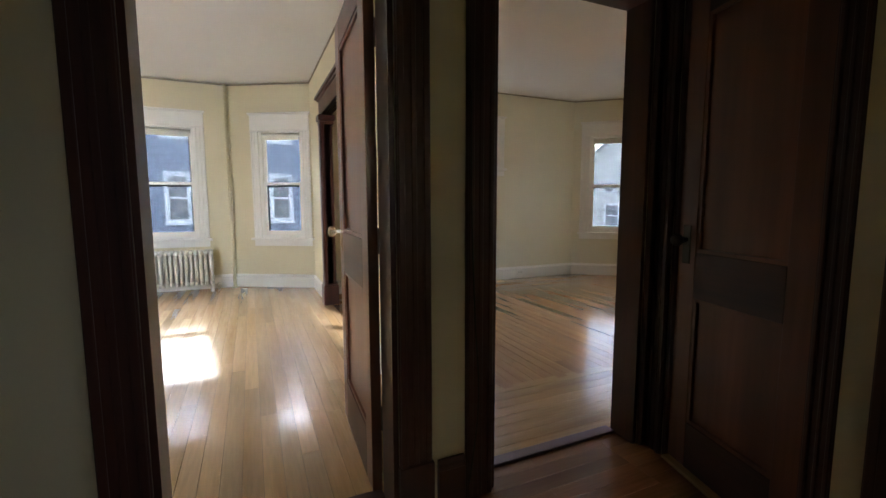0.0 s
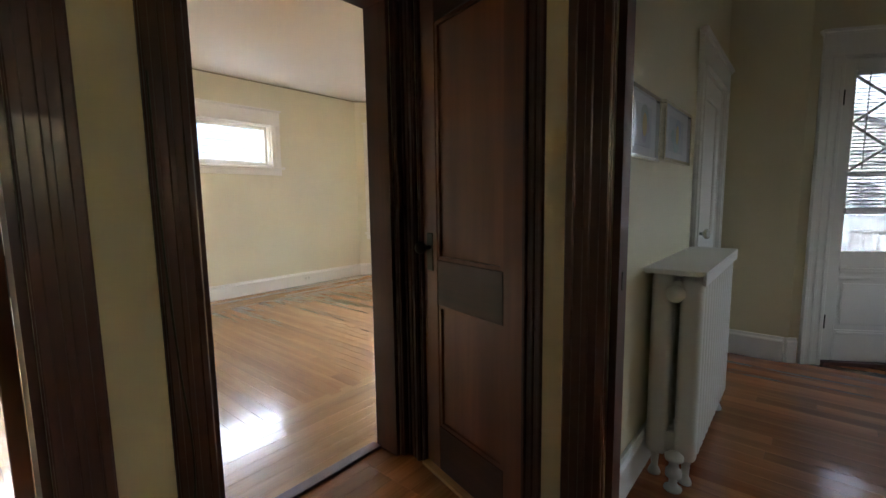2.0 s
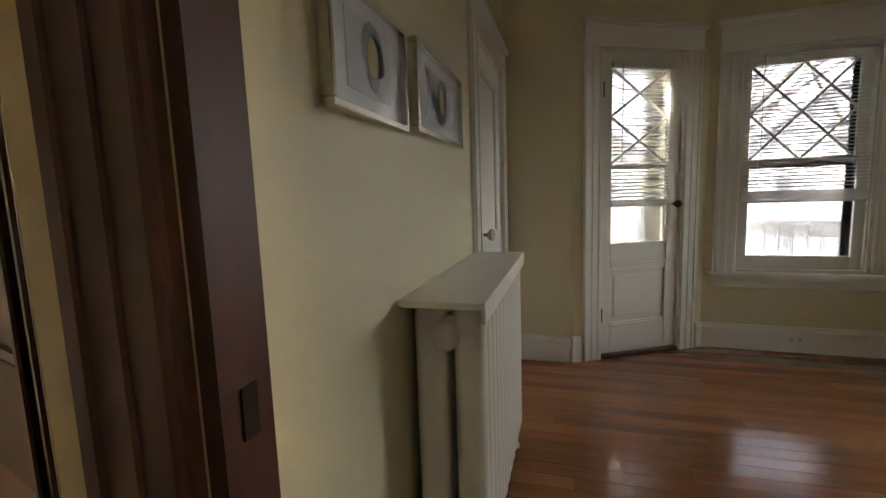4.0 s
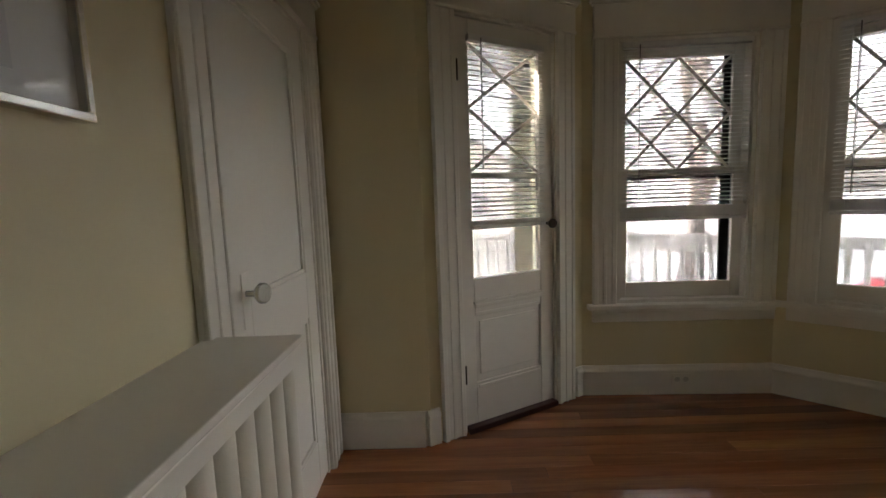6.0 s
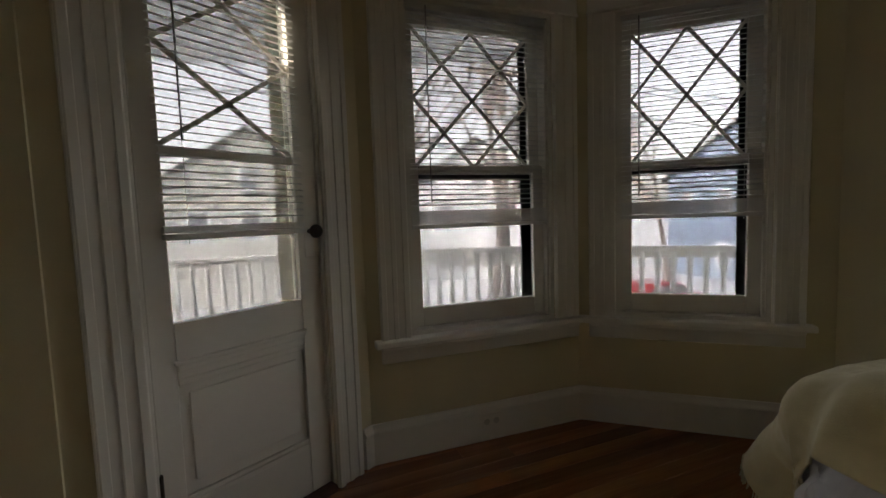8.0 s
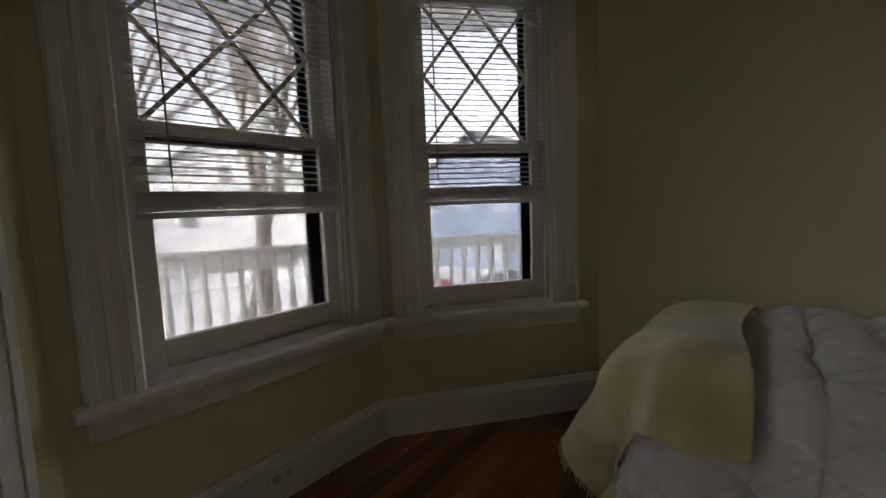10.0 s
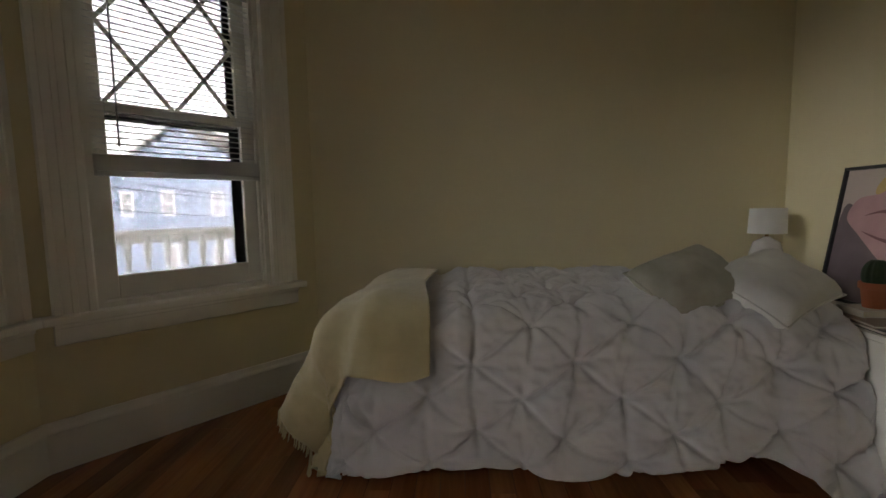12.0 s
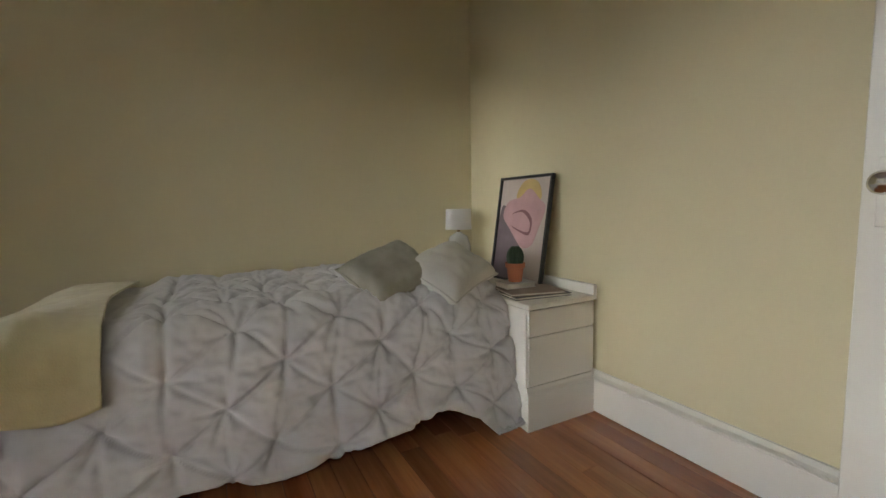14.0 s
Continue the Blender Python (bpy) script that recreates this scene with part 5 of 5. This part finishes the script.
for z, y, s in ((9.3, -1.05, 0.6), (9.3, 1.05, 0.7), (8.4, 0.5, 0.8), (6.9, 0.2, 1.0), (6.2, 0.0, 1.1), (5.8, -0.1, 0.9), (5.2, 0.1, 1.2)):
    wire((15.2, -7.6 + y * 0.2, GROUND + z), (15.4 + y, 30, GROUND + z + 0.2), s)
    wire((15.2, -7.6 + y * 0.2, GROUND + z), (15.0 + y, -46, GROUND + z), s)
for z, e in ((6.6, (7.0, 1.5, 3.2)), (6.0, (19.5, -17.6, 2.6)), (5.6, (24.6, -12.0, 2.2)), (6.3, (23.6, 0.5, 2.4))):
    wire((15.2, -7.6, GROUND + z), e, 0.5, 0.014)


def bare_tree(name, x, y, h, seed, label, r0=0.22):
    """A leafless tree: trunk with limbs that fork and thin out into twigs."""
    rng = random.Random(seed)
    e = thing(name, Matrix.Translation((x, y, GROUND)), label, "tree")
    trunk, crown = bmesh.new(), bmesh.new()

    def limb(bm, a, d, l, r, depth):
        segs = 3
        p, dirn = a.copy(), d.normalized()
        prev = None
        for k in range(segs + 1):
            rr = r * (1 - 0.45 * k / segs)
            n = 7 if depth < 2 else (5 if depth < 4 else 3)
            s = dirn.orthogonal().normalized()
            t = dirn.cross(s)
            ring = [bm.verts.new(p + (s * math.cos(2 * math.pi * i / n) + t * math.sin(2 * math.pi * i / n)) * rr) for i in range(n)]
            if prev:
                for i in range(n):
                    bm.faces.new((prev[i], prev[(i + 1) % n], ring[(i + 1) % n], ring[i]))
            prev = ring
            if k < segs:
                dirn = (dirn + Vector((rng.uniform(-1, 1), rng.uniform(-1, 1), rng.uniform(-0.5, 0.8))) * 0.16).normalized()
                p = p + dirn * l / segs
                if depth >= 1 and rng.random() < 0.5 and depth < 5:
                    limb(crown, p, dirn + Vector((rng.uniform(-1, 1), rng.uniform(-1, 1), rng.uniform(-0.2, 0.7))) * 0.9, l * 0.55, rr * 0.5, depth + 2)
        if depth < 5:
            for _ in range(3 if depth < 3 else 2):
                limb(crown, p, dirn + Vector((rng.uniform(-1, 1), rng.uniform(-1, 1), rng.uniform(-0.3, 0.8))) * 0.75, l * rng.uniform(0.62, 0.82), r * 0.52, depth + 1)

    limb(trunk, Vector((0, 0, 0)), Vector((0.03, 0.02, 1)), h * 0.36, r0, 0)
    part("trunk", trunk, BARK, e, smooth=True)
    part("crown", crown, BARK, e, "bare branching crown", True)


bare_tree("tree", 13.0, -5.4, 11.0, 4, "bare winter tree beside the street", 0.2)
bare_tree("tree", 11.5, -1.2, 10.0, 9, "bare winter tree in front of the porch", 0.16)
bare_tree("tree", 19.5, -20.0, 10.5, 15, "bare winter tree by the blue house", 0.2)
CARP = [plain("dark_car_paint", (0.05, 0.055, 0.07), 0.25), plain("silver_car_paint", (0.42, 0.43, 0.45), 0.25), plain("red_car_paint", (0.32, 0.03, 0.03), 0.25)]
TYRE = plain("black_tyre", (0.02, 0.02, 0.02), 0.8)


def car(x, y, rot, mat, label):
    e = thing("car", Matrix.Translation((x, y, GROUND + 0.02)) @ Matrix.Rotation(radians(rot), 4, "Z"), label, "car", "parked cars")
    side = [(-2.15, 0.35), (-2.2, 0.62), (-2.05, 0.86), (-1.35, 0.95), (-0.75, 1.40), (0.75, 1.43), (1.45, 1.0), (2.1, 0.88), (2.2, 0.6), (2.15, 0.35)]
    bm = bmesh.new()
    a = [bm.verts.new((px, -0.86 + 0.12 * max(0, pz - 0.9), pz)) for px, pz in side]
    b = [bm.verts.new((px, 0.86 - 0.12 * max(0, pz - 0.9), pz)) for px, pz in side]
    for i in range(len(side)):
        bm.faces.new((a[i], a[(i + 1) % len(side)], b[(i + 1) % len(side)], b[i]))
    bm.faces.new(a[::-1])
    bm.faces.new(b)
    bmesh.ops.recalc_face_normals(bm, faces=bm.faces[:])
    bevelled(bm, 0.05, 2)
    part("body", bm, mat, e, smooth=True)
    wb = bmesh.new()
    for s in (-1, 1):
        vs = [wb.verts.new((px, s * (0.865 - 0.12 * max(0, pz - 0.9)), pz)) for px, pz in ((-1.15, 0.99), (-0.7, 1.34), (0.7, 1.36), (1.25, 1.0))]
        wb.faces.new(vs if s < 0 else vs[::-1])
    part("side_windows", wb, HPANE, e)
    for wx in (-1.35, 1.35):
        for wy in (-0.78, 0.78):
            w = part("wheel", lathe([(0.2, -0.1), (0.32, -0.1), (0.33, -0.06), (0.33, 0.06), (0.32, 0.1), (0.2, 0.1)], 18, "Y"), TYRE, e, m=Matrix.Translation((wx, wy, 0.33)))
            part("rim", lathe([(0.19, -0.105), (0.19, 0.105)], 12, "Y"), CHROME, w)


car(12.2, -3.4, 88, CARP[0], "dark parked car on the street")
car(12.2, -9.0, 91, CARP[1], "silver parked car on the street")
car(16.4, -15.5, 90, CARP[2], "red parked car across the street")
car(12.3, -14.6, 90, CARP[1], "silver parked car further along the street")

# ---- floor boards ----
def boards(root, x0, x1, y0, y1, w, length, mat, axis, seed, inside=None, top=0.0):
    """Strip boards as pieces of a floor: alike lengths share a mesh; joints staggered; inside: test for the middle of a board."""
    rng = random.Random(seed)
    meshes = {}
    n_rows = int(((y1 - y0) if axis == "X" else (x1 - x0)) / w) + 1
    lo, hi = (x0, x1) if axis == "X" else (y0, y1)
    for r in range(n_rows):
        p = lo - rng.uniform(0, length)
        while p < hi:
            l = round(length * rng.choice((0.7, 0.85, 1.0, 1.15)), 3)
            a, b = max(p, lo), min(p + l, hi)
            p += l
            if b - a < 0.03:
                continue
            q = (y0 if axis == "X" else x0) + r * w
            cx, cy = ((a + b) / 2, q + w / 2) if axis == "X" else (q + w / 2, (a + b) / 2)
            if inside and not inside(cx, cy):
                continue
            key = round(b - a, 3)
            if key not in meshes:
                h = key / 2 - 0.0006
                g = w / 2 - 0.0008
                bm = boxes((-h, h, -g, g, -0.012, 0.0) if axis == "X" else (-g, g, -h, h, -0.012, 0.0))
                me = bpy.data.meshes.new("board")
                bm.to_mesh(me)
                bm.free()
                me.materials.append(mat)
                meshes[key] = me
            o = new("board", meshes[key])
            o.parent = root
            o.location = (cx, cy, top + rng.uniform(-0.0001, 0.0001))
            o.rotation_euler = (rng.uniform(-0.00015, 0.00015), rng.uniform(-0.0001, 0.0001), 0)


boards(floor_bed, 1.515, 4.75, -2.84, 0.56, 0.082, 2.1, FIR, "Y", 1)
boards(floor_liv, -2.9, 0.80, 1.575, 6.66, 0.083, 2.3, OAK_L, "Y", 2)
boards(floor_room, 0.82, 5.66, 1.575, 2.18, 0.083, 2.4, OAK_BX, "X", 3)
boards(floor_room, 0.82, 5.66, 4.93, 5.50, 0.083, 2.4, OAK_BX, "X", 4)
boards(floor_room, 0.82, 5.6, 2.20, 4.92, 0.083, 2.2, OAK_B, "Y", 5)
boards(floor_hall, -1.75, 1.50, -1.65, 1.57, 0.076, 2.0, HALLF, "X", 6)
boards(floor_hall, 1.50, 1.80, 0.6, 1.57, 0.076, 2.0, HALLF, "X", 7)
